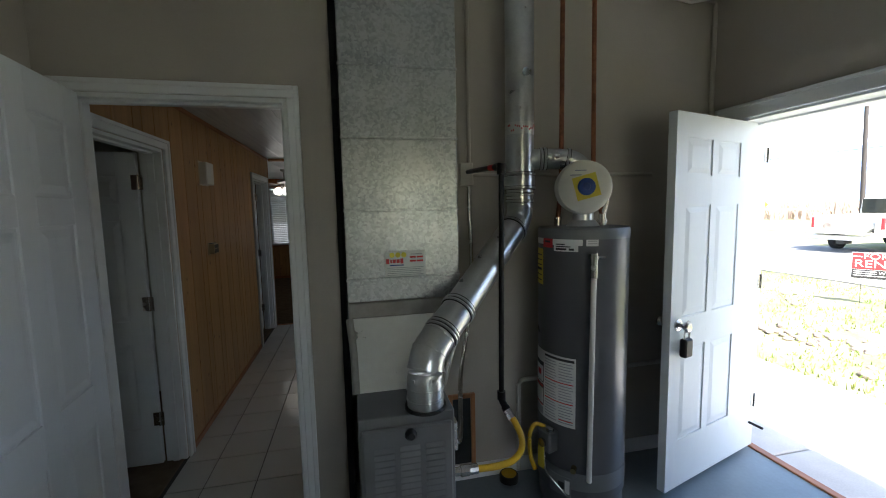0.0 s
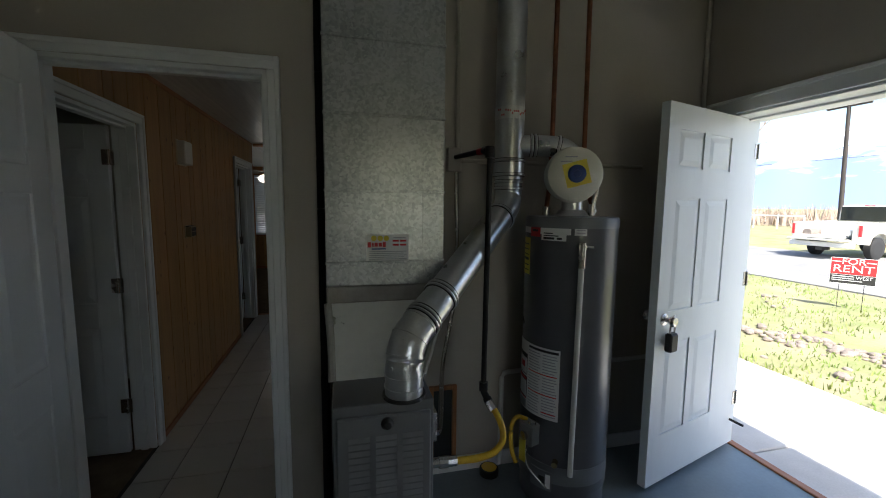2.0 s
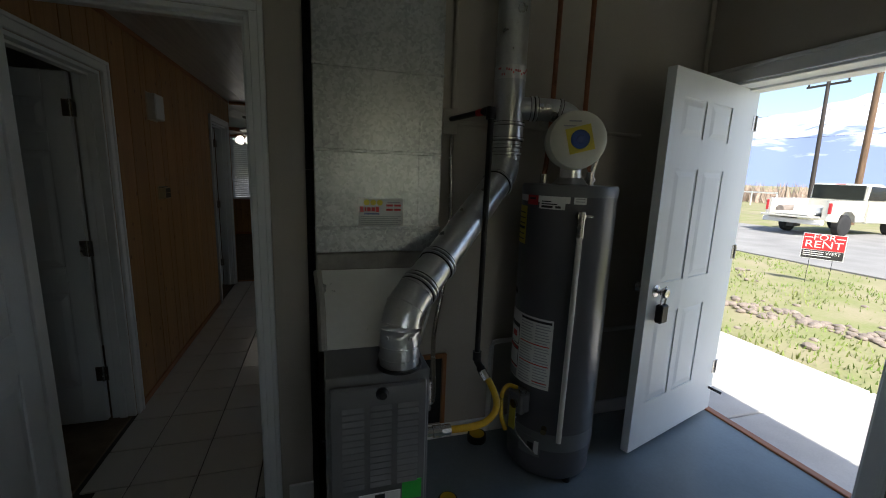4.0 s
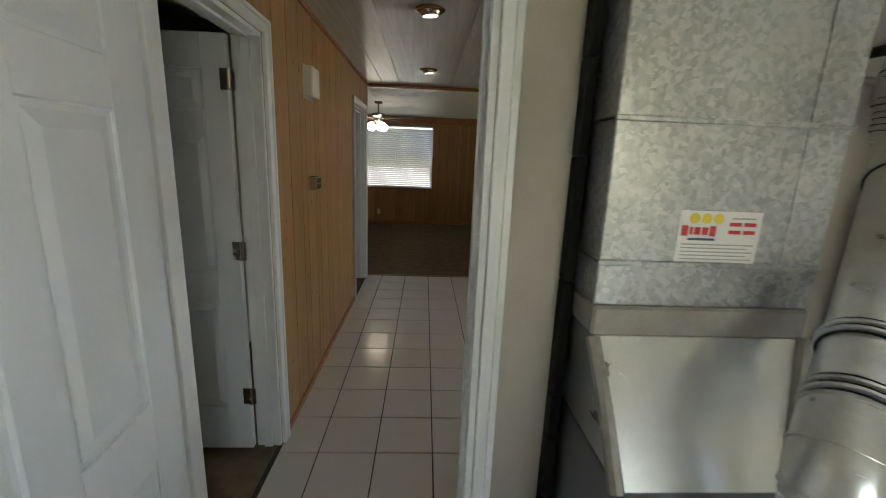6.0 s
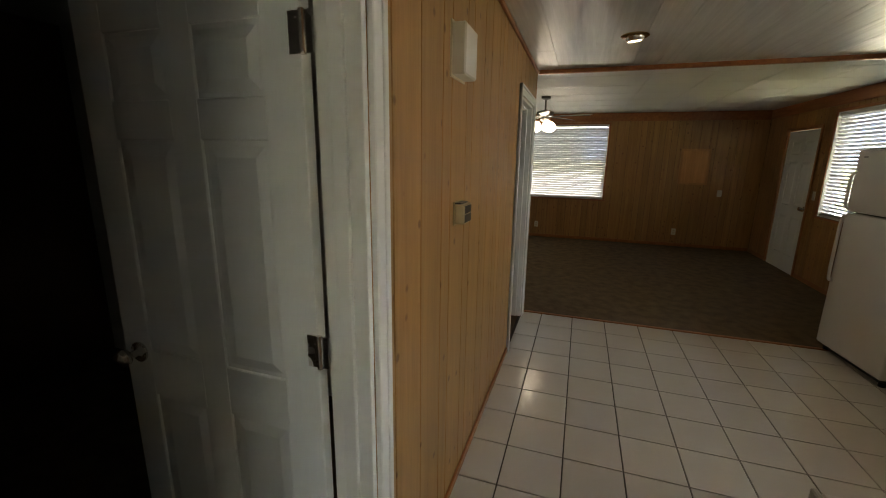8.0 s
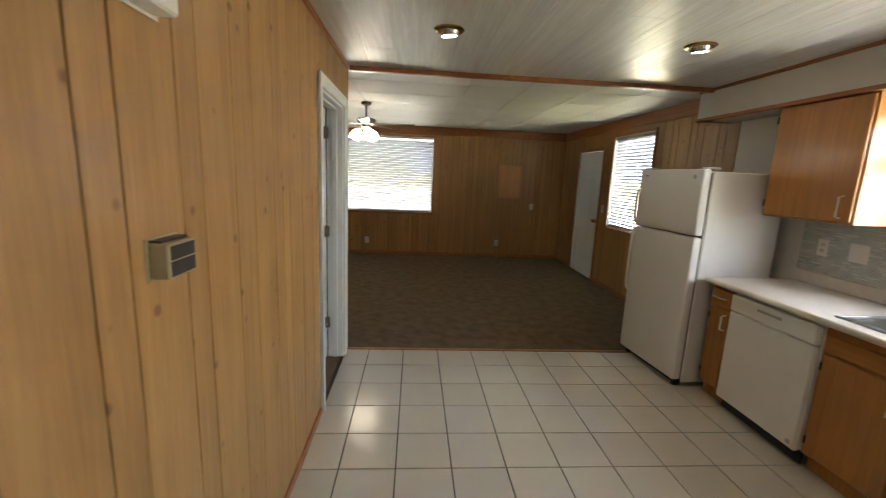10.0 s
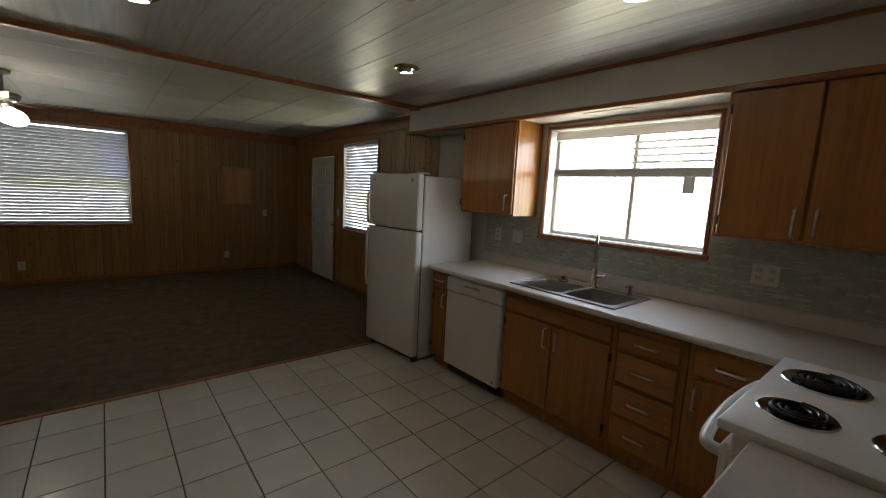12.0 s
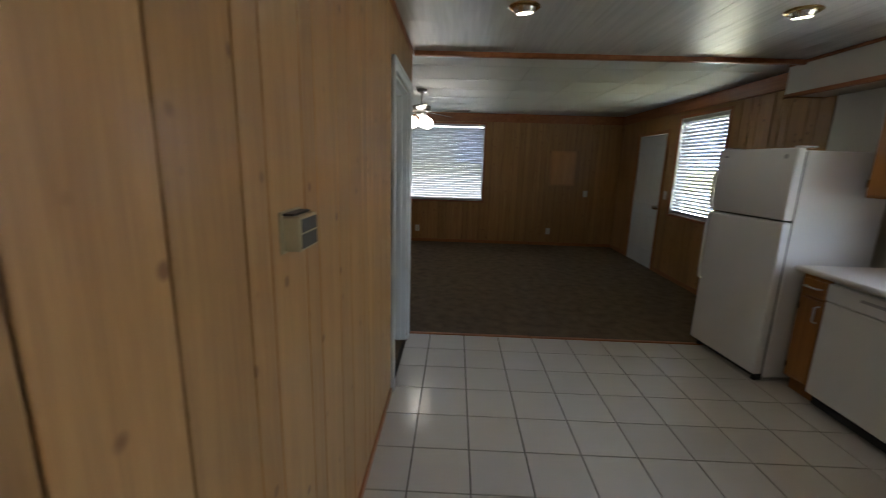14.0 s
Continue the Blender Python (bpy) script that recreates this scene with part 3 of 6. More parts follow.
def lining(name, axis, c0, c1, a, b, top, t=0.02, material=None):
    """Jambs and head inside a doorway, with a stop bead."""
    root = thing(name, "white painted door frame", "door frame", kind="structure")
    mid = (c0 + c1) / 2
    for nm, r in (("jamb", (a, a + t, 0, top)), ("jamb", (b - t, b, 0, top)), ("head", (a, b, top - t, top))):
        p, q, lo, hi = r
        bm = bmesh.new()
        if axis == "x":
            box(bm, c0, p, lo, c1, q, hi, bevel=0.002)
            box(bm, mid - 0.02, p - (0 if p == a else 0.012), lo, mid + 0.018, q + (0.012 if p == a and nm == "jamb" else 0), hi - (0 if nm == "jamb" else 0) , bevel=0.002) if nm == "jamb" else box(bm, mid - 0.02, p, lo - 0.012, mid + 0.018, q, hi, bevel=0.002)
        else:
            box(bm, p, c0, lo, q, c1, hi, bevel=0.002)
            box(bm, p - (0 if p == a else 0.012), mid - 0.02, lo, q + (0.012 if p == a else 0), mid + 0.018, hi, bevel=0.002) if nm == "jamb" else box(bm, p, mid - 0.02, lo - 0.012, q, mid + 0.018, hi, bevel=0.002)
        part(nm, bm, material or M_WHITE, root)
    return root


lining("door_frame_hall", "y", -4.13, -4.01, HDOOR[0], HDOOR[1], HDOOR[3])
casing("door_casing_hall", "y", -4.13, -1, HDOOR[0], HDOOR[1], HDOOR[3], width=0.05, thick=0.014)
lining("door_frame_bedroom", "x", HX - 0.12, HX, -3.985, -3.185, 2.0)
casing("door_casing_bedroom", "x", HX, 1, -3.985, -3.185, 2.0, width=0.058, near=0.022)
lining("door_frame_closet", "x", HX - 0.12, HX, -0.9, -0.14, 1.995)
casing("door_casing_closet", "x", HX, 1, -0.9, -0.14, 1.995, width=0.066)
casing("door_casing_front", "x", XW, -1, FDOOR[0], FDOOR[1], FDOOR[3], width=0.05, thick=0.014, material=M_TRIMZ)
casing("door_casing_back", "x", 3.335, -1, XDOOR[0], XDOOR[1], XDOOR[3], width=0.085)
lining("door_frame_back", "x", 3.335, 3.62, XDOOR[0], XDOOR[1], XDOOR[3], t=0.014)
part("doorway_floor", boxes((3.42, XDOOR[0], -0.012, 3.59, XDOOR[1], 0.0)), M_BLUE, floor, "blue-grey painted floor")
sill = solid("door_sill", boxes((3.59, XDOOR[0], -0.1, 3.64, XDOOR[1], 0.012), bevel=0.004), M_TRIMW, "worn brown wooden sill under the back door", "door sill", kind="structure")


def six_panel_door(name, label, w, h, x, y, z, rz, t=0.035, knob=True, hinges=True, material=None, group="", cols=None, rows=None):
    """A moulded six-panel door; its hinge edge stands at the origin and the leaf runs along local +x."""
    m = material or M_DOOR
    root = thing(name, label, "door", x, y, z, rz, group=group, kind="structure")
    e = t / 2
    st, mid = 0.115 * w / 0.76, 0.1 * w / 0.76
    plain = cols is None
    cols = cols or [(st, (w - mid) / 2), ((w + mid) / 2, w - st)]
    rows = rows or [(0.24, 0.79), (0.94, 1.56), (1.66, h - 0.14)]
    rails = [(0.0, rows[0][0]), (rows[0][1], rows[1][0]), (rows[1][1], rows[2][0]), (rows[2][1], h)]
    bm = boxes((0.004, -e + 0.007, 0.004, w - 0.004, e - 0.007, h - 0.004))
    for s0, s1 in ((0, cols[0][0]), (cols[0][1], cols[1][0]), (cols[1][1], w)):
        box(bm, s0, -e, 0, s1, e, h, bevel=0.003 if plain else 0)
    for r0, r1 in rails:
        for s0, s1 in cols:
            box(bm, s0 - 0.003, -e + 0.0001, r0, s1 + 0.003, e - 0.0001, r1, bevel=0.003 if plain else 0)
    part("leaf", bm, m, root)
    for (r0, r1), (r2, r3) in zip(rails, rails[1:]):
        for s0, s1 in cols:
            bm = bmesh.new()
            for sgn in (-1, 1):
                o, i = 0.012, 0.04
                lo = [(s0 + o, r1 + o), (s1 - o, r1 + o), (s1 - o, r2 - o), (s0 + o, r2 - o)]
                hi = [(s0 + i, r1 + i), (s1 - i, r1 + i), (s1 - i, r2 - i), (s0 + i, r2 - i)]
                va = [bm.verts.new((p, sgn * (e - 0.0068), q)) for p, q in lo]
                vb = [bm.verts.new((p, sgn * (e - 0.0012), q)) for p, q in hi]
                for k in range(4):
                    bm.faces.new((va[k], va[(k + 1) % 4], vb[(k + 1) % 4], vb[k]))
                bm.faces.new(vb)
            part("panel", bm, m, root)
    if knob:
        for sgn in (-1, 1):
            kn = bmesh.new()
            lathe(kn, [(0.001, 0), (0.032, 0.0), (0.032, 0.006), (0.012, 0.012), (0.011, 0.03), (0.024, 0.04), (0.028, 0.052), (0.022, 0.064), (0.001, 0.068)], (w - 0.065, sgn * e, 0.93), Matrix.Rotation(-sgn * math.pi / 2, 4, "X"), seg=20)
            part("knob", kn, M_CHROME, root, "brushed nickel door knob", smooth=True)
    if hinges:
        for hz in (0.3, 0.3 + (h - 0.48) / 2, h - 0.18):
            bm = cyls(((-0.006, e + 0.004, hz - 0.045), (-0.006, e + 0.004, hz + 0.045), 0.007), seg=10)
            box(bm, -0.03, e - 0.002, hz - 0.043, 0.03, e + 0.003, hz + 0.043)
            part("hinge", bm, M_CHROME, root, "tarnished steel hinge")
    return root


# hall door, swung into the utility room; bedroom and closet doors, swung away from the hall
door_1 = six_panel_door("door_1", "white six-panel hall door standing open into the utility room", 0.77, 2.07, 0.066, -4.15, 0.012, -84, knob=False, hinges=False)
door_2 = six_panel_door("door_2", "white six-panel bedroom door standing open", 0.715, 1.965, HX - 0.128, -3.222, 0.012, 180, group="inner doors")
door_3 = six_panel_door("door_3", "white six-panel closet door standing open", 0.66, 1.965, HX - 0.128, -0.175, 0.012, 180, group="inner doors")
door_4 = six_panel_door("door_4", "white six-panel front door, closed, with a lever handle", FDOOR[1] - FDOOR[0] - 0.012, 1.979, XW + 0.03, FDOOR[1] - 0.006, -0.004, -90, hinges=False)
door_5 = six_panel_door("door_5", "white six-panel back door standing open with a lock box on its knob", 0.915, 2.03, 3.572, -3.99, 0.035, 180 + 16.6, t=0.045, cols=[(0.3, 0.53), (0.585, 0.815)], rows=[(0.275, 0.79), (0.965, 1.56), (1.715, 1.905)])

# ---- floor tiles ----
proto = {}
for i in range(-1, 12):
    for j in range(0, 14):
        xa, xb = TILE0 + (i) * TILE, TILE0 + (i + 1) * TILE
        yb, ya = -j * TILE, -(j + 1) * TILE
        lo = HX + 0.002 if ya > -4.0 else 0.05
        hi = XW
        if ya < -3.75:
            hi = 0.92
        xa, xb = max(xa, lo if ya > -4.02 else 0.05), min(xb, hi)
        ya = max(ya, -4.13)
        yb = min(yb, -0.014)
        if xb - xa < 0.03 or yb - ya < 0.03:
            continue
        key = (round(xb - xa, 3), round(yb - ya, 3))
        if key not in proto:
            w, d = key[0] / 2 - 0.0034, key[1] / 2 - 0.0034
            proto[key] = mesh_of("tile", box(bmesh.new(), -w, -d, -0.011, w, d, 0.0, bevel=0.0015), M_TILE)
        ob = new("tile", proto[key])
        ob.location = ((xa + xb) / 2, (ya + yb) / 2, 0)
        ob.parent = floor

# ---- windows ----
def window(name, label, axis, plane, depth, a, b, lo, hi, mullions, frame_mat, trim_mat, side):
    """Vinyl frame, glass panes and wooden surround of a window whose wall face lies at plane; side points into the room."""
    root = thing(name, label, "window", kind="structure")
    out = plane - side * depth

    def slab(nm, d0, d1, p, q, z0, z1, m, bevel=0.002, label=""):
        e0, e1 = sorted((d0, d1))
        bm = bmesh.new()
        if axis == "x":
            box(bm, e0, p, z0, e1, q, z1, bevel=bevel)
        else:
            box(bm, p, e0, z0, q, e1, z1, bevel=bevel)
        return part(nm, bm, m, root, label)
    t = 0.035
    f0, f1 = out, out + side * 0.05
    for p, q, z0, z1 in ((a, a + t, lo, hi), (b - t, b, lo, hi), (a + t, b - t, lo, lo + t), (a + t, b - t, hi - t, hi)):
        slab("window_frame", f0, f1, p, q, z0, z1, frame_mat)
    for mu in mullions:
        slab("mullion", f0, f1, mu - 0.014, mu + 0.014, lo + t, hi - t, frame_mat)
    cuts = [a + t, *[v for mu in mullions for v in (mu - 0.014, mu + 0.014)], b - t]
    for p, q in zip(cuts[::2], cuts[1::2]):
        g = slab("pane", out + side * 0.02, out + side * 0.024, p, q, lo + t, hi - t, M_GLASS, 0)
        g.visible_shadow = False
    # reveal boards and face trim
    for p, q, z0, z1 in ((a, a + 0.008, lo, hi), (b - 0.008, b, lo, hi), (a, b, lo, lo + 0.008), (a, b, hi - 0.008, hi)):
        slab("reveal", f1 + side * 0.001, plane, p, q, z0, z1, M_WHITE, 0)
    w = 0.02 if name == "window_3" else 0.035
    for p, q, z0, z1 in ((a - w, a, lo, hi), (b, b + w, lo, hi), (a - w, b + w, hi, hi + w)):
        slab("trim", plane + side * 0.0005, plane + side * 0.014, p, q, z0, z1, trim_mat, 0.003)
    slab("window_sill", plane - side * 0.06, plane + side * 0.03, a - w - 0.012, b + w + 0.012, lo - 0.028, lo + 0.002, trim_mat, 0.004, "stained wooden sill board")
    return root


window("window_1", "wide window behind lowered white blinds", "y", 4.3, 0.13, *FARWIN, [-0.25, 0.305], M_WHITE, M_TRIMW, -1)
window("window_2", "side window behind lowered white blinds", "x", XW, 0.14, *SIDEWIN, [], M_WHITE, M_TRIMW, -1)
window("window_4", "unseen window added in the south wall to light the utility room", "y", -8.2, 0.09, *SOUTHWIN, [2.05], M_WHITE, M_WHITE, 1)
window("window_3", "sliding kitchen window with almond frame and stained surround", "x", XW, 0.15, *KWIN, [-1.97], M_VINYL, M_TRIMW, -1)


def blind(name, label, axis, plane, a, b, lo, hi, pitch, tilt):
    """Horizontal blind: head rail, slats on cords and a bottom rail."""
    root = thing(name, label, "window blind")
    L = b - a

    def put(bm, nm, m, z, turn=0.0, lab=""):
        ob = part(nm, bm, m, root, lab)
        if axis == "x":
            ob.matrix_local = pose(plane, (a + b) / 2, z, 0, 0, 90) @ pose(0, 0, 0, turn)
        else:
            ob.matrix_local = pose((a + b) / 2, plane, z, 0, 0, 0) @ pose(0, 0, 0, turn)
        return ob
    put(boxes((-L / 2, -0.02, -0.04, L / 2, 0.02, 0), bevel=0.003), "head_rail", M_BLIND, hi)
    put(boxes((-L / 2, -0.018, 0, L / 2, 0.018, 0.022), bevel=0.004), "bottom_rail", M_BLIND, lo)
    n = int((hi - 0.05 - lo - 0.03) / pitch) + 1
    data = None
    for i in range(n):
        z = lo + 0.035 + i * pitch
        if data is None:
            bm = bmesh.new()
            prof = [(-0.023, -0.002), (-0.012, 0.002), (0, 0.0032), (0.012, 0.002), (0.023, -0.002)]
            rows = [[bm.verts.new((xx, yy, zz + dz)) for yy, zz in prof] for xx in (-L / 2, L / 2) for dz in (0, 0.0022)]
            for k in range(4):
                bm.faces.new((rows[0][k], rows[0][k + 1], rows[2][k + 1], rows[2][k]))
                bm.faces.new((rows[1][k], rows[1][k + 1], rows[3][k + 1], rows[3][k]))
            for k in (0, 4):
                bm.faces.new((rows[0][k], rows[2][k], rows[3][k], rows[1][k]))
            data = mesh_of("slat", bm, M_BLIND, True)
        ob = new("slat", data)
        ob.parent = root
        ob.matrix_local = (pose(plane, (a + b) / 2, z, 0, 0, 90) if axis == "x" else pose((a + b) / 2, plane, z)) @ pose(0, 0, 0, tilt)
    for s in (-0.38, 0.0, 0.38):
        put(cyls(((s * L, -0.024, lo - hi + 0.02), (s * L, -0.024, -0.03), 0.0012), seg=6), "cord", M_BLIND, hi)
    return root


blind("window_blind", "white horizontal slat blind, lowered over the wide window", "y", 4.262, FARWIN[0] + 0.01, FARWIN[1] - 0.005, FARWIN[2] + 0.005, FARWIN[3] - 0.004, 0.043, -61)
blind("window_blind", "white horizontal slat blind, lowered over the side window", "x", XW + 0.03, SIDEWIN[0] + 0.01, SIDEWIN[1] - 0.01, SIDEWIN[2] + 0.005, SIDEWIN[3] - 0.01, 0.043, 42)
kb = thing("window_blind", "taupe pleated blind half raised over the kitchen window", "window blind")
part("head_rail", boxes((3.36, -2.48, 1.955, 3.4, -1.345, 2.01), bevel=0.004), M_SHADE, kb)
for k in range(7):
    part("pleat", boxes((3.362 - 0.004 * (k % 2), -2.47, 1.672 + k * 0.0085, 3.402 + 0.004 * (k % 2), -1.355, 1.679 + k * 0.0085)), M_SHADE, kb, "folded taupe pleat")
for k in range(4):
    ob = part("slat", boxes((-0.022, -0.5, 0, 0.022, 0.0, 0.002)), M_SHADE, kb)
    ob.matrix_local = pose(3.38, -1.97, 1.77 + 0.045 * k, 0, 14, 0)
for yy in (-2.4, -1.9, -1.42):
    part("cord", cyls(((3.38, yy, 1.73), (3.38, yy, 1.96), 0.0015), seg=6), M_SHADE, kb)
tagged(part("pane_sticker", boxes((3.455, -2.36, 1.57, 3.4565, -2.29, 1.69)), M_STICKER), "small grey paper sticker on the kitchen window pane", "sticker")

# ---- kitchen ----
ZC = 0.885
FX = 2.71


def bar_handle(parent, x, y, z, vertical, length=0.13):
    bm = bmesh.new()
    h = length / 2
    if vertical:
        tube(bm, [(x, y, z - h), (x - 0.028, y, z - h + 0.008), (x - 0.028, y, z + h - 0.008), (x, y, z + h)], 0.0062, 8)
    else:
        tube(bm, [(x, y - h, z), (x - 0.028, y - h + 0.008, z), (x - 0.028, y + h - 0.008, z), (x, y + h, z)], 0.0062, 8)
    return part("handle", bm, M_PULL, parent, "brushed nickel bar handle", smooth=True)


def base_cabinet(label, y0, y1, fronts, deep=None):
    """A base unit along the outer wall; fronts: (kind, y0, y1, z0, z1, handle place)."""
    root = thing("base_cabinet", label, "cabinet", group="base cabinets")
    bm = boxes((FX + 0.006, y0, 0.1, FX + 0.04, y1, ZC - 0.032), (FX + 0.04, y0, 0.1, XW - 0.02, y1, deep or ZC - 0.032), (FX + 0.06, y0, 0.0, XW - 0.02, y1, 0.1))
    part("body", bm, M_OAK, root)
    for kind, a, b, z0, z1, hy, hz in fronts:
        f = part(kind, boxes((FX - 0.013, a, z0, FX + 0.005, b, z1), bevel=0.005), M_OAK if kind == "door" else M_OAKH, root)
        if hy is not None:
            bar_handle(f, FX - 0.012, hy, hz, kind == "door", 0.11 if (b - a) < 0.2 else 0.13)
        if kind == "door":
            for hgz in (z0 + 0.07, z1 - 0.07):
                edge = a if hy is None or hy > (a + b) / 2 else b
                part("hinge", boxes((FX - 0.016, edge - 0.006, hgz - 0.022, FX + 0.006, edge + 0.006, hgz + 0.022), bevel=0.002), M_IRON, f, "dark bronze hinge")
    return root


base_cabinet("narrow stained wood base cabinet beside the refrigerator", -0.87, -0.665, [("drawer_front", -0.86, -0.69, 0.7, 0.815, -0.775, 0.765), ("door", -0.86, -0.69, 0.12, 0.685, -0.84, 0.6)])
base_cabinet("stained wood sink cabinet with two doors", -2.325, -1.5, [("false_front", -2.3, -1.52, 0.705, 0.8, None, 0), ("door", -1.905, -1.52, 0.12, 0.69, -1.865, 0.6), ("door", -2.3, -1.915, 0.12, 0.69, -1.955, 0.6)], deep=0.6)
base_cabinet("stained wood cabinet with four drawers and a cutting board slot", -2.69, -2.33, [("cutting_board", -2.655, -2.35, 0.812, 0.832, None, 0), ("drawer_front", -2.66, -2.345, 0.695, 0.797, -2.5, 0.748), ("drawer_front", -2.66, -2.345, 0.5, 0.675, -2.5, 0.59), ("drawer_front", -2.66, -2.345, 0.315, 0.48, -2.5, 0.405), ("drawer_front", -2.66, -2.345, 0.13, 0.295, -2.5, 0.22)])
base_cabinet("stained wood corner base cabinet beside the stove", -3.1, -2.695, [("drawer_front", -3.04, -2.72, 0.685, 0.815, -2.88, 0.75), ("door", -3.04, -2.72, 0.12, 0.665, -2.745, 0.57)])
root = thing("base_cabinet", "stained wood base cabinet under the counter end", "cabinet", group="base cabinets")
part("body", boxes((1.38, -3.74, 0.1, 1.815, -3.165, ZC - 0.032), (1.38, -3.74, 0.0, 1.815, -3.22, 0.1)), M_OAK, root)
for a, b, hx in ((1.4, 1.8, 1.76),):
    f = part("door", boxes((a, -3.165, 0.12, b, -3.147, 0.69), bevel=0.005), M_OAK, root)
    hb = bmesh.new()
    tube(hb, [(hx, -3.148, 0.53), (hx, -3.12, 0.54), (hx, -3.12, 0.64), (hx, -3.148, 0.65)], 0.005, 8)
    part("handle", hb, M_CHROME, f, "brushed nickel bar handle", smooth=True)
    part("drawer_front", boxes((a, -3.165, 0.71, b, -3.147, 0.82), bevel=0.005), M_OAKH, root)

# worktop along the window, with the sink cut out of it
SK = (2.745, -2.275, 3.21, -1.5)  # sink rim x0 y0 x1 y1
top = solid("worktop", boxes((FX - 0.05, -3.75, ZC - 0.03, SK[0] + 0.02, -0.665, ZC), (SK[2] - 0.02, -3.75, ZC - 0.03, XW, -0.665, ZC), (SK[0] + 0.02, SK[3] - 0.02, ZC - 0.03, SK[2] - 0.02, -0.665, ZC), (SK[0] + 0.02, -3.75, ZC - 0.03, SK[2] - 0.02, SK[1] + 0.02, ZC)), M_COUNTER, "pale beige laminate worktop with a coved splash lip", "worktop")
fb = bmesh.new()
cyl(fb, (FX - 0.05, -3.06, ZC - 0.018), (FX - 0.05, -0.665, ZC - 0.018), 0.0185, seg=16)
part("front_edge", fb, M_COUNTER, top, smooth=True)
part("splash_lip", boxes((XW - 0.022, -3.75, ZC, XW, -0.665, ZC + 0.09), bevel=0.006), M_COUNTER, top)
top2 = solid("worktop", boxes((0.955, -3.75, ZC - 0.03, 1.815, -3.14, ZC + 0.01), bevel=0.006), M_COUNTER, "short beige laminate worktop between hall and stove", "worktop")
part("end_edge", boxes((0.945, -3.75, ZC - 0.034, 0.957, -3.13, ZC + 0.008), bevel=0.003), M_STICKER, top2, "dull grey edge strip")

sink = thing("kitchen_sink", "stainless steel double bowl sink set into the worktop", "sink")
rim = bmesh.new()
x0, y0, x1, y1 = SK
bowls = [(x0 + 0.045, y0 + 0.04, x1 - 0.085, (y0 + y1) / 2 - 0.015), (x0 + 0.045, (y0 + y1) / 2 + 0.015, x1 - 0.085, y1 - 0.04)]
for r in ((x0, y0, x0 + 0.045, y1), (x1 - 0.085, y0, x1, y1), (x0 + 0.045, y0, x1 - 0.085, y0 + 0.04), (x0 + 0.045, y1 - 0.04, x1 - 0.085, y1), (x0 + 0.045, (y0 + y1) / 2 - 0.015, x1 - 0.085, (y0 + y1) / 2 + 0.015)):
    box(rim, r[0], r[1], ZC, r[2], r[3], ZC + 0.006)
part("rim", rim, M_STEEL, sink)
part("rim_bead", boxes((x0 - 0.004, y0 - 0.004, ZC, x0 + 0.008, y1 + 0.004, ZC + 0.009), (x1 - 0.008, y0, ZC, x1 + 0.004, y1, ZC + 0.009), (x0, y0 - 0.004, ZC, x1, y0 + 0.008, ZC + 0.009), (x0, y1 - 0.008, ZC, x1, y1 + 0.004, ZC + 0.009), bevel=0.002), M_STEEL, sink)
for bx0, by0, bx1, by1 in bowls:
    bm = bmesh.new()

    def ring(i, z):
        r = 0.05
        pts = []
        for cx, cy, st in ((bx1 - i - r, by1 - i - r, 0), (bx0 + i + r, by1 - i - r, 90), (bx0 + i + r, by0 + i + r, 180), (bx1 - i - r, by0 + i + r, 270)):
            for k in range(5):
                an = radians(st + k * 22.5)
                pts.append(bm.verts.new((cx + r * math.cos(an), cy + r * math.sin(an), z)))
        return pts
    rings = [ring(-0.012, ZC + 0.0045), ring(0, ZC + 0.0055), ring(0.008, ZC - 0.01), ring(0.02, ZC - 0.15), ring(0.045, ZC - 0.17), ring(0.1, ZC - 0.174)]
    for p, q in zip(rings, rings[1:]):
        for k in range(20):
            bm.faces.new((p[k], p[(k + 1) % 20], q[(k + 1) % 20], q[k]))
    bm.faces.new(rings[-1])
    bowl = part("bowl", bm, M_BOWLSHADE, sink, smooth=True)
    dr = bmesh.new()
    lathe(dr, [(0.001, 0), (0.045, 0.0), (0.045, 0.003), (0.03, 0.004), (0.026, -0.001), (0.001, -0.001)], ((bx0 + bx1) / 2, (by0 + by1) / 2, ZC - 0.1735), seg=20)
    part("drain", dr, M_BRIGHT, bowl, smooth=True)
fau = thing("faucet", "brushed nickel pull-down spring faucet behind the sink", "faucet", 3.165, -1.9, ZC + 0.006, 28)
bm = bmesh.new()
lathe(bm, [(0.001, 0), (0.03, 0), (0.03, 0.008), (0.021, 0.02), (0.019, 0.12), (0.015, 0.135), (0.001, 0.14)], seg=20)
part("body", bm, M_CHROME, fau, smooth=True)
bm = bmesh.new()
tube(bm, curve_pts([(0, 0, 0.13), (0, 0, 0.28), (-0.02, 0, 0.355), (-0.06, 0, 0.375), (-0.1, 0, 0.35), (-0.112, 0, 0.29)], 6), 0.011, 12)
part("neck", bm, M_CHROME, fau, smooth=True)
part("spray_head", cyls(((-0.112, 0, 0.3), (-0.114, 0, 0.19), 0.017, 0.02)), M_CHROME, fau, smooth=True)
part("lever", cyls(((0, -0.015, 0.08), (-0.02, -0.075, 0.085), 0.012), ((-0.02, -0.075, 0.085), (-0.06, -0.08, 0.12), 0.006)), M_CHROME, fau, smooth=True)
soap = thing("soap_dispenser", "small brushed nickel soap dispenser on the sink rim", "soap dispenser", 3.165, -2.16, ZC + 0.006)
bm = bmesh.new()
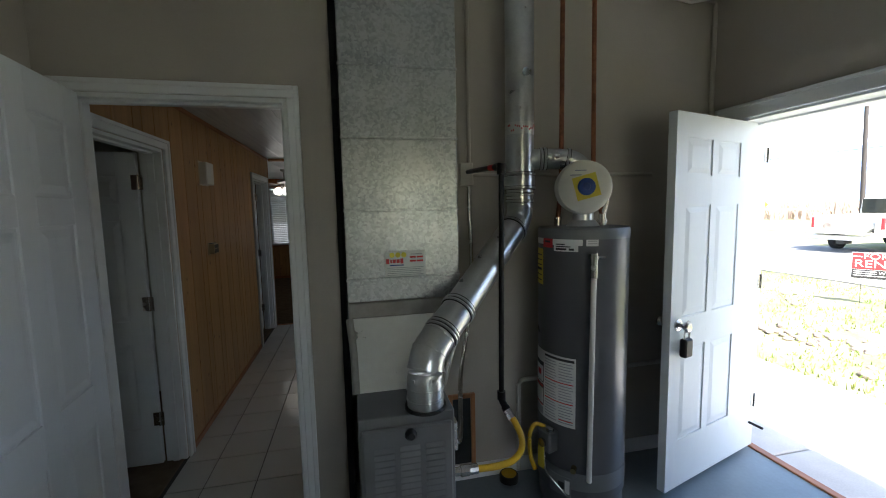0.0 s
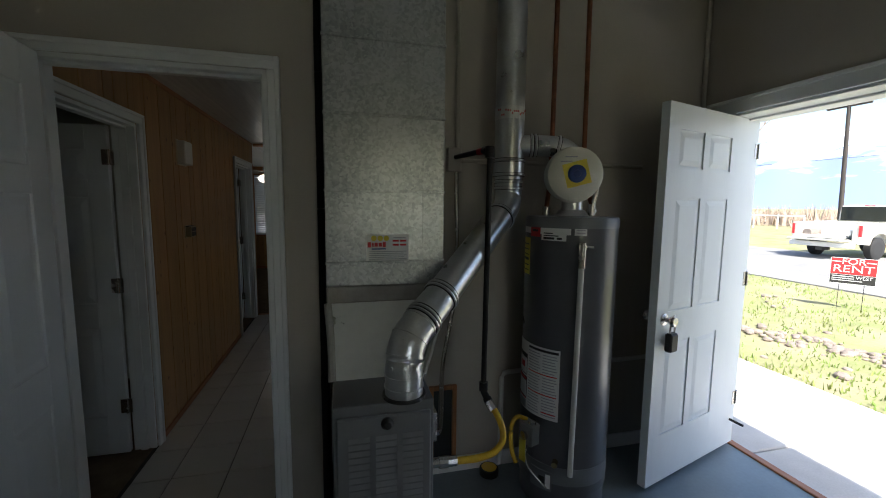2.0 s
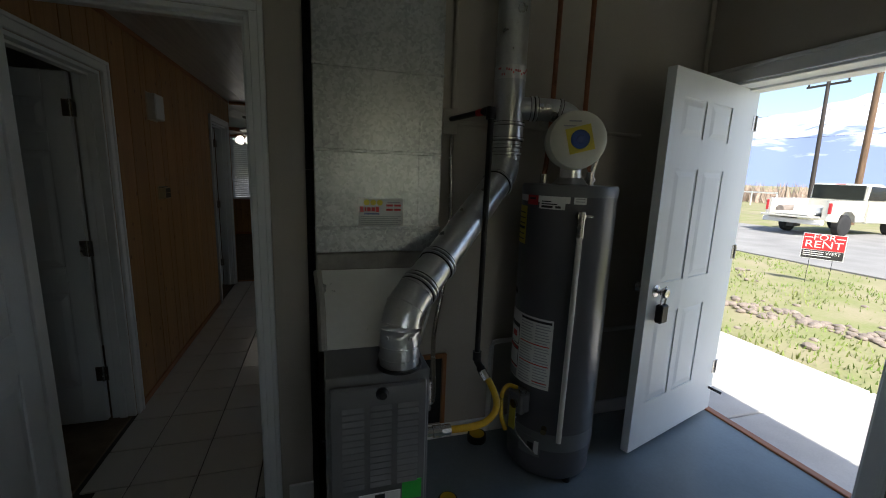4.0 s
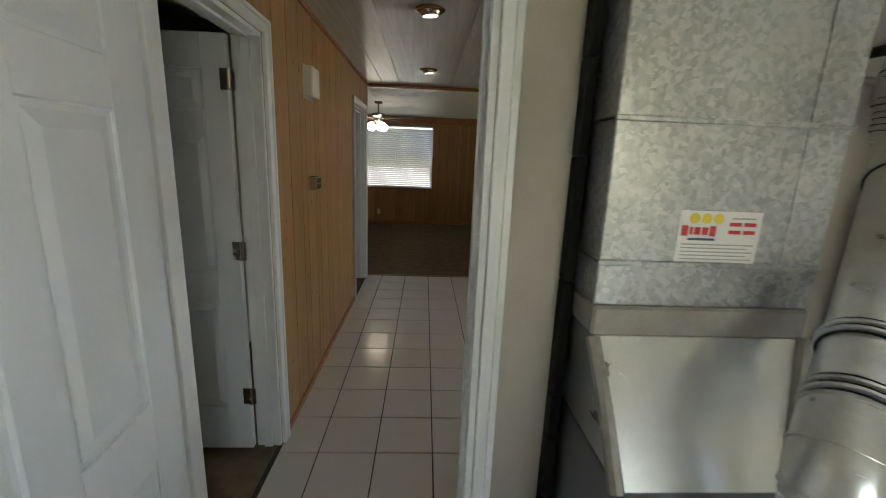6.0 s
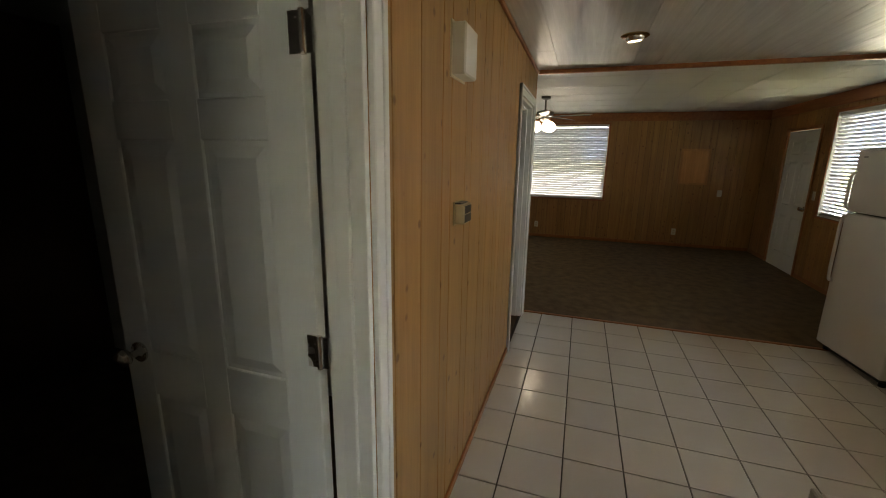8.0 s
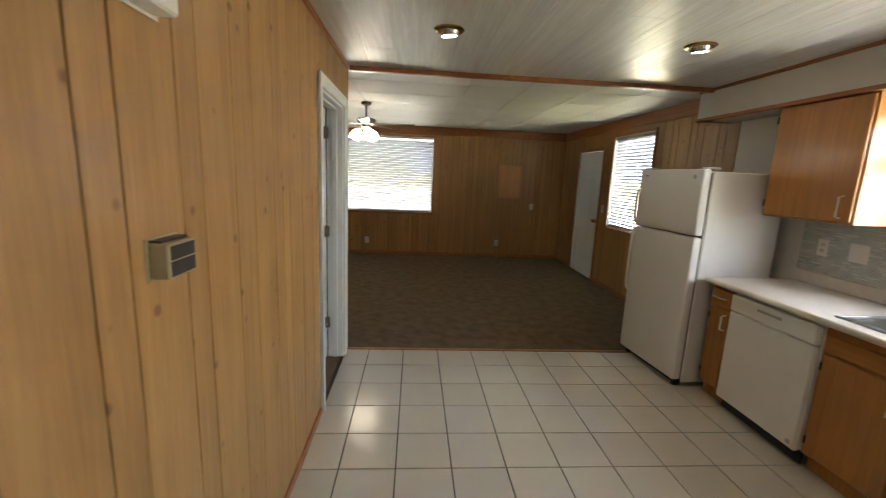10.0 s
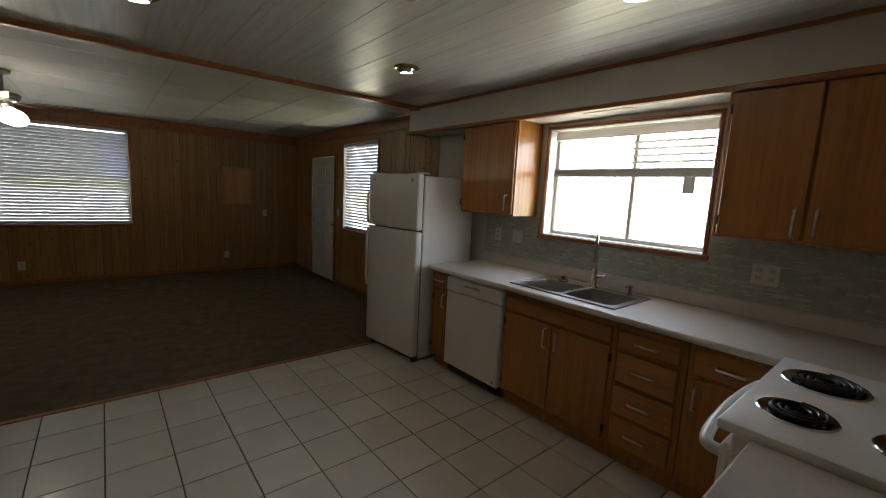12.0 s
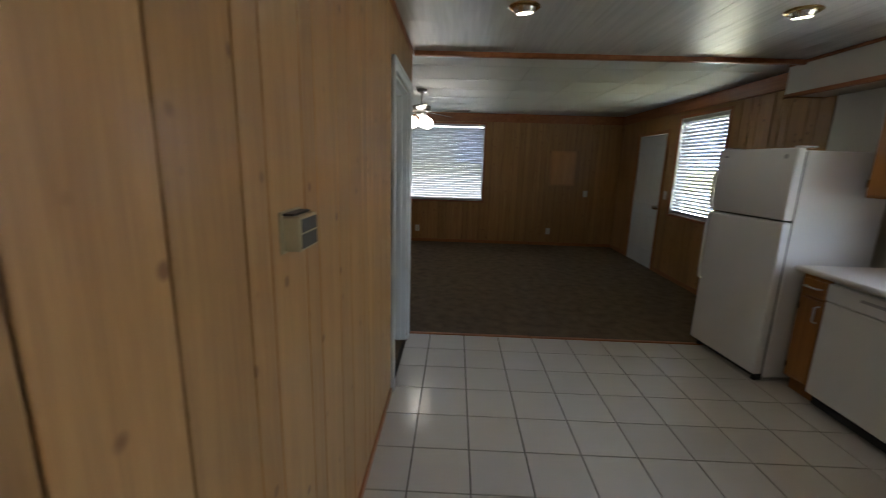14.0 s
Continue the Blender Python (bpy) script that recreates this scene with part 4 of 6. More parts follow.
lathe(bm, [(0.001, 0), (0.02, 0), (0.02, 0.006), (0.013, 0.012), (0.012, 0.05), (0.016, 0.055), (0.016, 0.065), (0.001, 0.068)], seg=16)
part("body", bm, M_CHROME, soap, smooth=True)
part("spout", cyls(((0, 0, 0.06), (-0.06, 0, 0.062), 0.006)), M_CHROME, soap, smooth=True)
stp = bmesh.new()
lathe(stp, [(0.001, 0), (0.036, 0), (0.038, 0.006), (0.03, 0.012), (0.012, 0.014), (0.012, 0.03), (0.018, 0.034), (0.001, 0.036)], (3.16, -1.66, ZC + 0.006), seg=20)
solid("sink_stopper", stp, M_BLACK, "black rubber sink stopper lying on the sink rim", "sink stopper", smooth=True)

dw = thing("dishwasher", "white built-in dishwasher with a control strip", "dishwasher")
part("body", boxes((FX + 0.01, -1.49, 0.1, XW - 0.05, -0.88, ZC - 0.032)), M_APPL, dw)
part("door", boxes((FX - 0.025, -1.487, 0.09, FX + 0.01, -0.883, 0.71), bevel=0.008), M_APPL, dw)
cp = part("control_panel", boxes((FX - 0.03, -1.487, 0.715, FX + 0.01, -0.883, 0.825), bevel=0.008), M_APPL, dw)
part("handle_recess", boxes((FX - 0.032, -1.27, 0.775, FX - 0.028, -1.1, 0.792), bevel=0.001), M_GREYINK, cp, "grey recessed latch")
part("badge", cyls(((FX - 0.0265, -1.445, 0.125), (FX - 0.024, -1.445, 0.125), 0.014)), M_GREYINK, dw, "small round badge")
part("kick_plate", boxes((FX + 0.03, -1.485, 0.01, FX + 0.045, -0.885, 0.09)), M_BLACK, dw)

fr = thing("refrigerator", "white top-freezer refrigerator standing at the counter end", "refrigerator", 2.535, -0.632, 0, 5.7)
FW = 0.69
part("cabinet", boxes((0.08, 0.004, 0.03, 0.71, FW - 0.004, 1.63), bevel=0.008), M_APPL, fr)
part("gasket", boxes((0.067, 0.012, 0.06, 0.081, FW - 0.012, 1.62)), M_GASKET, fr)
for nm, z0, z1 in (("fridge_door", 0.06, 1.158), ("freezer_door", 1.17, 1.645)):
    dr = part(nm, box(bmesh.new(), 0, 0, z0, 0.068, FW, z1, bevel=0.016, seg=3), M_APPL, fr, smooth=True)
    bm = bmesh.new()
    za, zb = (0.6, 1.14) if nm == "fridge_door" else (1.19, 1.48)
    tube(bm, curve_pts([(0.004, FW - 0.025, za), (-0.024, FW - 0.025, za + 0.03), (-0.028, FW - 0.025, (za + zb) / 2), (-0.024, FW - 0.025, zb - 0.03), (0.004, FW - 0.025, zb)], 5), 0.012, 10)
    part("handle", bm, M_APPL, dr, smooth=True)
    if nm == "freezer_door":
        part("badge", cyls(((-0.0015, 0.075, 1.59), (0.002, 0.075, 1.59), 0.016)), M_GREYINK, dr, "small round badge")
        part("badge", boxes((-0.0015, FW - 0.11, 1.583, 0.002, FW - 0.07, 1.597)), M_GREYINK, dr, "small grey badge")
for ty in (0.01, FW - 0.06):
    part("top_hinge", boxes((0.03, ty, 1.645, 0.14, ty + 0.05, 1.658), bevel=0.003), M_APPL, fr)
for fx in (0.06, 0.65):
    for fy in (0.05, FW - 0.05):
        part("foot", cyls(((fx, fy, 0), (fx, fy, 0.035), 0.022)), M_BLACK, fr)
part("base_grille", boxes((0.06, 0.012, 0.012, 0.08, FW - 0.012, 0.058)), M_BLACK, fr)


def upper_cabinet(label, y0, y1, doors, z0=1.34, z1=2.088):
    root = thing("wall_cabinet", label, "cabinet", group="wall cabinets")
    part("body", boxes((3.03, y0, z0, XW, y1, z1), bevel=0.003), M_OAK, root)
    for a, b, hy in doors:
        f = part("door", boxes((3.011, a, z0 + 0.015, 3.029, b, z1 - 0.02), bevel=0.005), M_OAK, root)
        bar_handle(f, 3.012, hy, z0 + 0.1, True, 0.13)
        far = a if abs(hy - b) < abs(hy - a) else b
        for hz in (z0 + 0.09, z1 - 0.1):
            part("hinge", boxes((3.006, far - 0.005, hz - 0.024, 3.03, far + 0.005, hz + 0.024), bevel=0.002), M_IRON, f, "dark bronze hinge")
    return root


upper_cabinet("stained wood wall cabinet between refrigerator and window", -1.235, -0.62, [(-1.225, -0.635, -1.17)])
upper_cabinet("stained wood double wall cabinet beside the kitchen window", -3.36, -2.62, [(-2.985, -2.64, -2.95), (-3.345, -2.995, -3.03)])
upper_cabinet("stained wood wall cabinet in the corner", -3.745, -3.365, [(-3.73, -3.38, -3.42)])
root = thing("wall_cabinet", "stained wood wall cabinet beside the hall opening", "cabinet", group="wall cabinets")
part("body", boxes((0.932, -3.745, 1.345, 1.86, -3.545, 2.33), bevel=0.003), M_OAK, root)
for a, b, hx in ((0.942, 1.39, 1.355), (1.4, 1.85, 1.435)):
    f = part("door", boxes((a, -3.545, 1.36, b, -3.527, 2.3), bevel=0.005), M_OAK, root)
    hb = bmesh.new()
    tube(hb, [(hx, -3.528, 1.38), (hx, -3.5, 1.39), (hx, -3.5, 1.49), (hx, -3.528, 1.5)], 0.005, 8)
    part("handle", hb, M_CHROME, f, "brushed nickel bar handle", smooth=True)

# stove
st = thing("stove", "white electric range with four black coil burners", "stove")
part("body", boxes((1.825, -3.72, 0.02, 2.6, -3.1, 0.885), bevel=0.004), M_APPL, st)
part("cooktop", box(bmesh.new(), 1.82, -3.73, 0.885, 2.605, -3.06, 0.918, bevel=0.01, seg=2), M_APPL, st, smooth=True)
part("oven_door", boxes((1.84, -3.1, 0.2, 2.585, -3.07, 0.84), bevel=0.01), M_APPL, st)
part("drawer", boxes((1.84, -3.1, 0.04, 2.585, -3.075, 0.19), bevel=0.006), M_APPL, st)
part("back_panel", boxes((1.825, -3.74, 0.918, 2.6, -3.68, 1.08), bevel=0.008), M_APPL, st)
bm = bmesh.new()
tube(bm, curve_pts([(1.885, -3.08, 0.79), (1.905, -3.02, 0.805), (2.21, -3.0, 0.81), (2.515, -3.02, 0.805), (2.535, -3.08, 0.79)], 6), 0.018, 12)
part("handle", bm, M_APPL, st, smooth=True)
for bx, by, br in ((2.375, -3.21, 0.098), (2.03, -3.195, 0.076), (2.375, -3.46, 0.076), (2.03, -3.46, 0.098)):
    bm = bmesh.new()
    lathe(bm, [(0.001, 0.001), (br * 0.3, 0.0), (br, 0.004), (br + 0.014, 0.007), (br + 0.018, 0.004), (br + 0.018, 0.0), (0.001, -0.001)], (bx, by, 0.9185), seg=28)
    bowl = part("drip_bowl", bm, M_BRIGHT, st, smooth=True)
    bm = bmesh.new()
    turns = 4 if br > 0.09 else 3
    pts = [(bx + (0.018 + (br - 0.022) * k / (turns * 20)) * math.cos(k * math.pi / 10), by + (0.018 + (br - 0.022) * k / (turns * 20)) * math.sin(k * math.pi / 10), 0.931) for k in range(turns * 20 + 1)]
    tube(bm, pts, 0.0055, 7)
    for an in (30, 150, 270):
        cyl(bm, (bx, by, 0.9255), (bx + (br + 0.004) * math.cos(radians(an)), by + (br + 0.004) * math.sin(radians(an)), 0.9255), 0.003, seg=6)
    part("coil_element", bm, M_COIL, bowl, "black spiral heating element", smooth=True)

# mosaic splashback, outlets and switches
bs = solid("splashback", boxes((XW - 0.004, -3.75, ZC + 0.09, XW + 0.006, -0.665, 1.172), (XW - 0.004, -3.75, 1.172, XW + 0.006, -2.54, 1.34), (XW - 0.004, -1.27, 1.172, XW + 0.006, -0.665, 1.34)), M_MOSG, "grey-green glass strip mosaic splashback", "splashback", kind="structure")
rnd = random.Random(12)
bms = [bmesh.new(), bmesh.new()]


def quick_box(bm, x0, y0, z0, x1, y1, z1):
    v = [bm.verts.new(p) for p in ((x0, y0, z0), (x0, y1, z0), (x0, y1, z1), (x0, y0, z1), (x1, y0, z0), (x1, y1, z0), (x1, y1, z1), (x1, y0, z1))]
    for f in ((0, 1, 2, 3), (0, 4, 5, 1), (1, 5, 6, 2), (2, 6, 7, 3), (3, 7, 4, 0)):
        bm.faces.new([v[i] for i in f])


z = ZC + 0.092
while z < 1.336:
    hgt = rnd.choice((0.009, 0.009, 0.013))
    y = -3.748 - rnd.random() * 0.1
    while y < -0.667:
        ln = rnd.choice((0.025, 0.04, 0.05, 0.075))
        a, b = max(y, -3.748), min(y + ln, -0.667)
        zz = min(z + hgt, 1.338)
        if b - a > 0.008 and not (zz > 1.17 and b > -2.54 and a < -1.27):
            quick_box(bms[1 if rnd.random() < 0.16 else 0], XW - 0.0075, a + 0.0008, z, XW - 0.004, b - 0.0008, zz - 0.0015)
        y += ln
    z += hgt
for k, (bm, m) in enumerate(zip(bms, (M_MOSA, M_MOSB))):
    ob = part("mosaic_strips", bm, m, bs, "thin glass strips")
    ob["kind"] = "stuff"


def outlet(name, label, axis, plane, side, s, z, w=0.072, hgt=0.115, slots=((0, 0.02), (0, -0.02)), switch=False, group="wall plates"):
    root = thing(name, label, "switch" if switch else "outlet", group=group)
    e0, e1 = sorted((plane, plane + side * 0.006))
    g0, g1 = sorted((plane + side * 0.006, plane + side * 0.009))
    if axis == "x":
        part("plate", boxes((e0, s - w / 2, z - hgt / 2, e1, s + w / 2, z + hgt / 2), bevel=0.002), M_PVC, root)
    else:
        part("plate", boxes((s - w / 2, e0, z - hgt / 2, s + w / 2, e1, z + hgt / 2), bevel=0.002), M_PVC, root)
    for ds, dz in slots:
        a, b = (0.008, 0.012) if switch else (0.015, 0.013)
        if axis == "x":
            sk = part("toggle" if switch else "socket", boxes((g0, s + ds - a, z + dz - b, g1, s + ds + a, z + dz + b), bevel=0.001), M_PVC if switch else M_IVORY, root)
        else:
            sk = part("toggle" if switch else "socket", boxes((s + ds - a, g0, z + dz - b, s + ds + a, g1, z + dz + b), bevel=0.001), M_PVC if switch else M_IVORY, root)
        if not switch:
            bm = bmesh.new()
            for q in (-0.006, 0.006):
                h0, h1 = sorted((plane + side * 0.0088, plane + side * 0.0098))
                if axis == "x":
                    box(bm, h0, s + ds + q - 0.0012, z + dz - 0.004, h1, s + ds + q + 0.0012, z + dz + 0.005)
                else:
                    box(bm, s + ds + q - 0.0012, h0, z + dz - 0.004, s + ds + q + 0.0012, h1, z + dz + 0.005)
            part("slot", bm, M_BLACK, sk)
    return root


SP = XW - 0.0075
outlet("wall_outlet", "white double outlet plate on the mosaic", "x", SP, -1, -2.817, 1.138, 0.125, 0.115, ((-0.03, 0.022), (-0.03, -0.022), (0.03, 0.022), (0.03, -0.022)))
outlet("wall_outlet", "white outlet plate on the mosaic near the refrigerator", "x", SP, -1, -0.83, 1.15)
outlet("wall_switch", "white double switch plate on the mosaic", "x", SP, -1, -1.06, 1.15, 0.115, 0.115, ((-0.025, 0), (0.025, 0)), True)
outlet("wall_outlet", "white outlet low on the panelled wall below the window", "y", 4.3, -1, -0.34, 0.255)
outlet("wall_outlet", "white outlet low on the panelled wall", "y", 4.3, -1, 2.13, 0.27)
outlet("wall_switch", "white switch plate on the panelled wall", "y", 4.3, -1, 2.76, 0.99, slots=((0, 0),), switch=True)
outlet("wall_switch", "white switch plate beside the front door", "x", XW, -1, 2.53, 1.12, slots=((0, 0),), switch=True)

# framed patch on the far wall
pt = thing("wall_patch", "square wooden patch framed on the panelled wall", "wall panel")
part("board", boxes((2.11, 4.285, 1.16, 2.51, 4.2995, 1.72), bevel=0.003), M_PATCH, pt)
for r in ((2.08, 4.278, 1.13, 2.115, 4.2995, 1.75), (2.505, 4.278, 1.13, 2.54, 4.2995, 1.75), (2.115, 4.278, 1.72, 2.505, 4.2995, 1.75), (2.115, 4.278, 1.13, 2.505, 4.2995, 1.16)):
    part("frame_strip", boxes(r, bevel=0.003), M_PATCH, pt)

# hall wall: chime box and thermostat
ch = thing("door_chime", "white rectangular door chime box on the hall wall", "door chime")
part("cover", boxes((HX, -2.585, 1.825, HX + 0.055, -2.425, 1.995), bevel=0.006), M_PVC, ch)
part("back_plate", boxes((HX, -2.593, 1.818, HX + 0.006, -2.417, 2.002)), M_IVORY, ch)
th = thing("thermostat", "small ivory thermostat with a grey display on the pine wall", "thermostat")
part("back_plate", boxes((HX, -2.52, 1.275, HX + 0.005, -2.4, 1.37), bevel=0.002), M_AGED, th)
part("case", boxes((HX + 0.005, -2.513, 1.282, HX + 0.045, -2.405, 1.36), bevel=0.004), M_AGED, th)
# Solid black bar in place of the shade in the gap over the case.
part("slot", boxes((HX + 0.002, -2.51, 1.361, HX + 0.03, -2.41, 1.366)), M_BLACK, th, "black strip painted as the shade of a gap above the case")
part("display", boxes((HX + 0.045, -2.505, 1.324, HX + 0.0465, -2.412, 1.354)), M_DISP, th, "dark display strip")
part("lower_panel", boxes((HX + 0.045, -2.505, 1.288, HX + 0.0465, -2.412, 1.32)), M_DISP, th, "dark lower panel")


def ceiling_spot(x, y):
    """A recessed eyeball lamp in a brass ring, lit."""
    root = thing("ceiling_lamp", "lit eyeball lamp in a polished brass ceiling ring", "ceiling lamp", x, y, ZK, group="kitchen ceiling lamps")
    bm = bmesh.new()
    lathe(bm, [(0.062, 0.0), (0.085, -0.001), (0.088, -0.006), (0.075, -0.014), (0.06, -0.014), (0.058, 0.0)], seg=32)
    part("ring", bm, M_BRASS, root, smooth=True)
    bm = bmesh.new()
    lathe(bm, [(0.06, -0.004), (0.058, -0.02), (0.046, -0.036), (0.043, -0.036), (0.044, -0.02), (0.05, -0.004)], (0, 0, 0), pose(0, 0, 0, 6, -6), seg=32)
    part("eyeball", bm, M_CHROME, root, smooth=True)
    bm = bmesh.new()
    lathe(bm, [(0.001, -0.024), (0.042, -0.024), (0.042, -0.03), (0.02, -0.036), (0.001, -0.037)], (0, 0, 0), pose(0, 0, 0, 6, -6), seg=24)
    part("bulb", bm, M_BULB, root, "glowing warm bulb face", smooth=True)


for lx, ly in ((0.7, -0.92), (2.17, -0.94), (0.695, -2.55), (2.2, -2.5)):
    ceiling_spot(lx, ly)
sd = thing("smoke_detector", "round white smoke detector on the kitchen ceiling", "smoke detector", 1.57, -1.84, ZK)
bm = bmesh.new()
lathe(bm, [(0.001, -0.034), (0.035, -0.034), (0.05, -0.028), (0.058, -0.012), (0.06, 0.0), (0.001, 0.0)], seg=32)
part("cover", bm, M_PVC, sd, smooth=True)
bm = bmesh.new()
lathe(bm, [(0.022, -0.037), (0.026, -0.037), (0.026, -0.033), (0.022, -0.033)], seg=24)
part("grille_ring", bm, M_GREYINK, sd)

# ceiling fan
fan = thing("ceiling_fan", "nickel ceiling fan with grey blades and lit opal globes", "ceiling fan", -0.1, 2.0, ZL)
bm = bmesh.new()
lathe(bm, [(0.001, 0), (0.065, 0), (0.06, -0.03), (0.02, -0.045), (0.001, -0.045)], seg=24)
part("canopy", bm, M_FAN, fan, smooth=True)
part("rod", cyls(((0, 0, -0.04), (0, 0, -0.21), 0.012)), M_FAN, fan)
bm = bmesh.new()
lathe(bm, [(0.001, -0.18), (0.05, -0.182), (0.1, -0.192), (0.118, -0.205), (0.118, -0.225), (0.108, -0.232), (0.112, -0.24), (0.1, -0.262), (0.06, -0.27), (0.056, -0.282), (0.066, -0.288), (0.062, -0.305), (0.03, -0.335), (0.001, -0.34)], seg=32)
part("motor", bm, M_FAN, fan, smooth=True)
for k in range(5):
    an = 72 * k - 14
    bm = boxes((0.2, -0.06, -0.004, 0.62, 0.06, 0.004), bevel=0.003)
    for v in bm.verts:
        v.co.y *= 0.8 + 0.35 * (v.co.x - 0.2) / 0.42
    b = part("blade", bm, M_BLADE, fan)
    b.matrix_local = pose(0, 0, -0.262, 0, 0, an) @ pose(0, 0, 0, 12)
    arm = part("bracket", boxes((0.09, -0.016, -0.006, 0.24, 0.016, 0.0), bevel=0.002), M_FAN, b)
for an in (174, 54, 294):
    m4 = pose(0, 0, -0.315, 0, 0, an)
    bm = bmesh.new()
    tube(bm, [m4 @ Vector(p) for p in ((0.03, 0, 0), (0.07, 0, 0.0), (0.09, 0, -0.02))], 0.009, 8)
    arm = part("lamp_arm", bm, M_FAN, fan, smooth=True)
    bm = bmesh.new()
    lathe(bm, [(0.001, 0.005), (0.025, 0.0), (0.05, -0.02), (0.068, -0.052), (0.074, -0.085), (0.068, -0.115), (0.045, -0.135), (0.001, -0.142)], (0, 0, 0), m4 @ pose(0.09, 0, -0.015, 0, -25, 0), seg=24)
    part("globe", bm, M_GLOBE, arm, "glowing opal glass shade", smooth=True)

# ---- utility room ----
fu = thing("furnace", "grey enamelled gas furnace with louvred front", "furnace")
FA, FB, FY, FZ = 1.095, 1.445, -4.668, 0.867
part("cabinet", boxes((FA, FY + 0.02, 0.0, FB, -3.95, FZ), bevel=0.004), M_FURN, fu)
fp = part("front_panel", boxes((FA + 0.012, FY, 0.03, FB - 0.012, FY + 0.022, FZ - 0.035), bevel=0.006), M_FURN, fu)
bm = bmesh.new()
for c in range(3):
    xa = FA + 0.052 + c * 0.092
    for k in range(13):
        zz = 0.762 - k * 0.024
        a = [bm.verts.new(p) for p in ((xa, FY - 0.0005, zz), (xa + 0.072, FY - 0.0005, zz), (xa + 0.072, FY - 0.009, zz - 0.013), (xa, FY - 0.009, zz - 0.013))]
        b = [bm.verts.new(p) for p in ((xa, FY - 0.0005, zz - 0.015), (xa + 0.072, FY - 0.0005, zz - 0.015))]
        bm.faces.new(a)
        bm.faces.new((a[3], a[2], b[1], b[0]))
        bm.faces.new((a[0], a[3], b[0]))
        bm.faces.new((a[1], b[1], a[2]))
part("louvres", bm, M_FURN, fp, "rows of pressed louvres")
bm = bmesh.new()
lathe(bm, [(0.001, 0), (0.022, 0), (0.022, 0.006), (0.016, 0.012), (0.013, 0.022), (0.001, 0.024)], (1.278, FY, 0.806), Matrix.Rotation(math.pi / 2, 4, "X"), seg=20)
part("knob", bm, M_BLACK, fp, "round black latch knob", smooth=True)
part("rating_plate", boxes((1.2, FY - 0.002, 0.385, 1.345, FY + 0.0005, 0.43)), M_PAPER, fp, "pale rating plate")
part("plate_print", boxes((1.255, FY - 0.0028, 0.39, 1.29, FY - 0.0018, 0.425)), M_BLACKINK, fp)
part("green_tag", boxes((1.35, FY - 0.002, 0.385, 1.42, FY + 0.0005, 0.46)), M_GREEN, fp, "bright green tag")
part("junction_box", boxes((FB, -4.52, 0.62, FB + 0.045, -4.44, 0.74), bevel=0.004), M_CHROME, fu, "small steel wiring box")
part("gas_stub", cyls(((FB - 0.01, -4.57, 0.565), (FB + 0.07, -4.57, 0.565), 0.017), ((FB + 0.04, -4.57, 0.565), (FB + 0.075, -4.57, 0.565), 0.022), seg=10), M_CHROME, fu, "grey gas fitting")

du = thing("air_duct", "galvanised sheet metal duct standing on the furnace", "duct")
DA, DB, DY = 1.072, 1.57, -4.27
bm = bmesh.new()
lo = [bm.verts.new(p) for p in ((FA + 0.005, -4.43, FZ), (FB, -4.43, FZ), (FB, -3.95, FZ), (FA + 0.005, -3.95, FZ))]
hi = [bm.verts.new(p) for p in ((DA + 0.01, DY - 0.004, 1.135), (DB - 0.005, DY - 0.004, 1.135), (DB - 0.005, -3.87, 1.135), (DA + 0.01, -3.87, 1.135))]
for k in range(4):
    bm.faces.new((lo[k], lo[(k + 1) % 4], hi[(k + 1) % 4], hi[k]))
bm.faces.new(lo)
bm.faces.new(hi)
part("plenum", bm, M_FOIL, du, "creased foil faced plenum")
for p, q in (((FA - 0.002, -4.434, FZ), (DA + 0.004, -4.278, 1.135)), ((FB + 0.002, -4.434, FZ), (DB, -4.278, 1.135))):
    bm = bmesh.new()
    tube(bm, curve_pts([p, tuple((u + v) / 2 + 0.004 for u, v in zip(p, q)), q], 6), 0.016, 8)
    part("seam_mastic", bm, M_MASTIC, du, "smeared grey sealing mastic", smooth=True)
part("transition", boxes((DA, DY - 0.006, 1.135, DB, -3.87, 1.205), bevel=0.006), M_MASTIC, du, "mastic covered joint band")
for z0, z1 in ((1.205, 1.304), (1.304, 1.603), (1.603, 1.908), (1.908, 2.203), (2.203, 2.505), (2.505, 2.948)):
    s = part("duct_section", boxes((DA, DY, z0 + 0.0015, DB, -3.862, z1 - 0.0015), bevel=0.003), M_GALV, du)
    if z1 < 2.9:
        part("drive_cleat", boxes((DA - 0.003, DY - 0.006, z1 - 0.006, DB + 0.003, DY + 0.004, z1 + 0.006), bevel=0.002), M_GALV, s)
part("standing_seam", boxes((1.475, DY - 0.003, 1.21, 1.482, DY, 2.94)), M_GALV, du)
foam = thing("gap_strip", "uneven black strip filling the gap beside the duct", "foam strip")
rnd = random.Random(5)
z = 0.0
while z < 2.94:
    h1 = 0.12 + rnd.random() * 0.2
    dy = rnd.random() * 0.012
    part("foam_piece", boxes((1.038, -4.165 - dy, z, 1.064, -3.86, min(z + h1 - 0.001, 2.945)), bevel=0.003), M_GAPSTRIP, foam)
    z += h1

# contractor's sticker on the duct
sx0, sx1, sz0, sz1, sy = 1.236, 1.416, 1.3, 1.422, DY - 0.0015
stk = thing("duct_sticker", "white contractor's sticker on the galvanised duct", "sticker")
part("paper", boxes((sx0, sy, sz0, sx1, DY - 0.0002, sz1)), M_PAPER, stk)


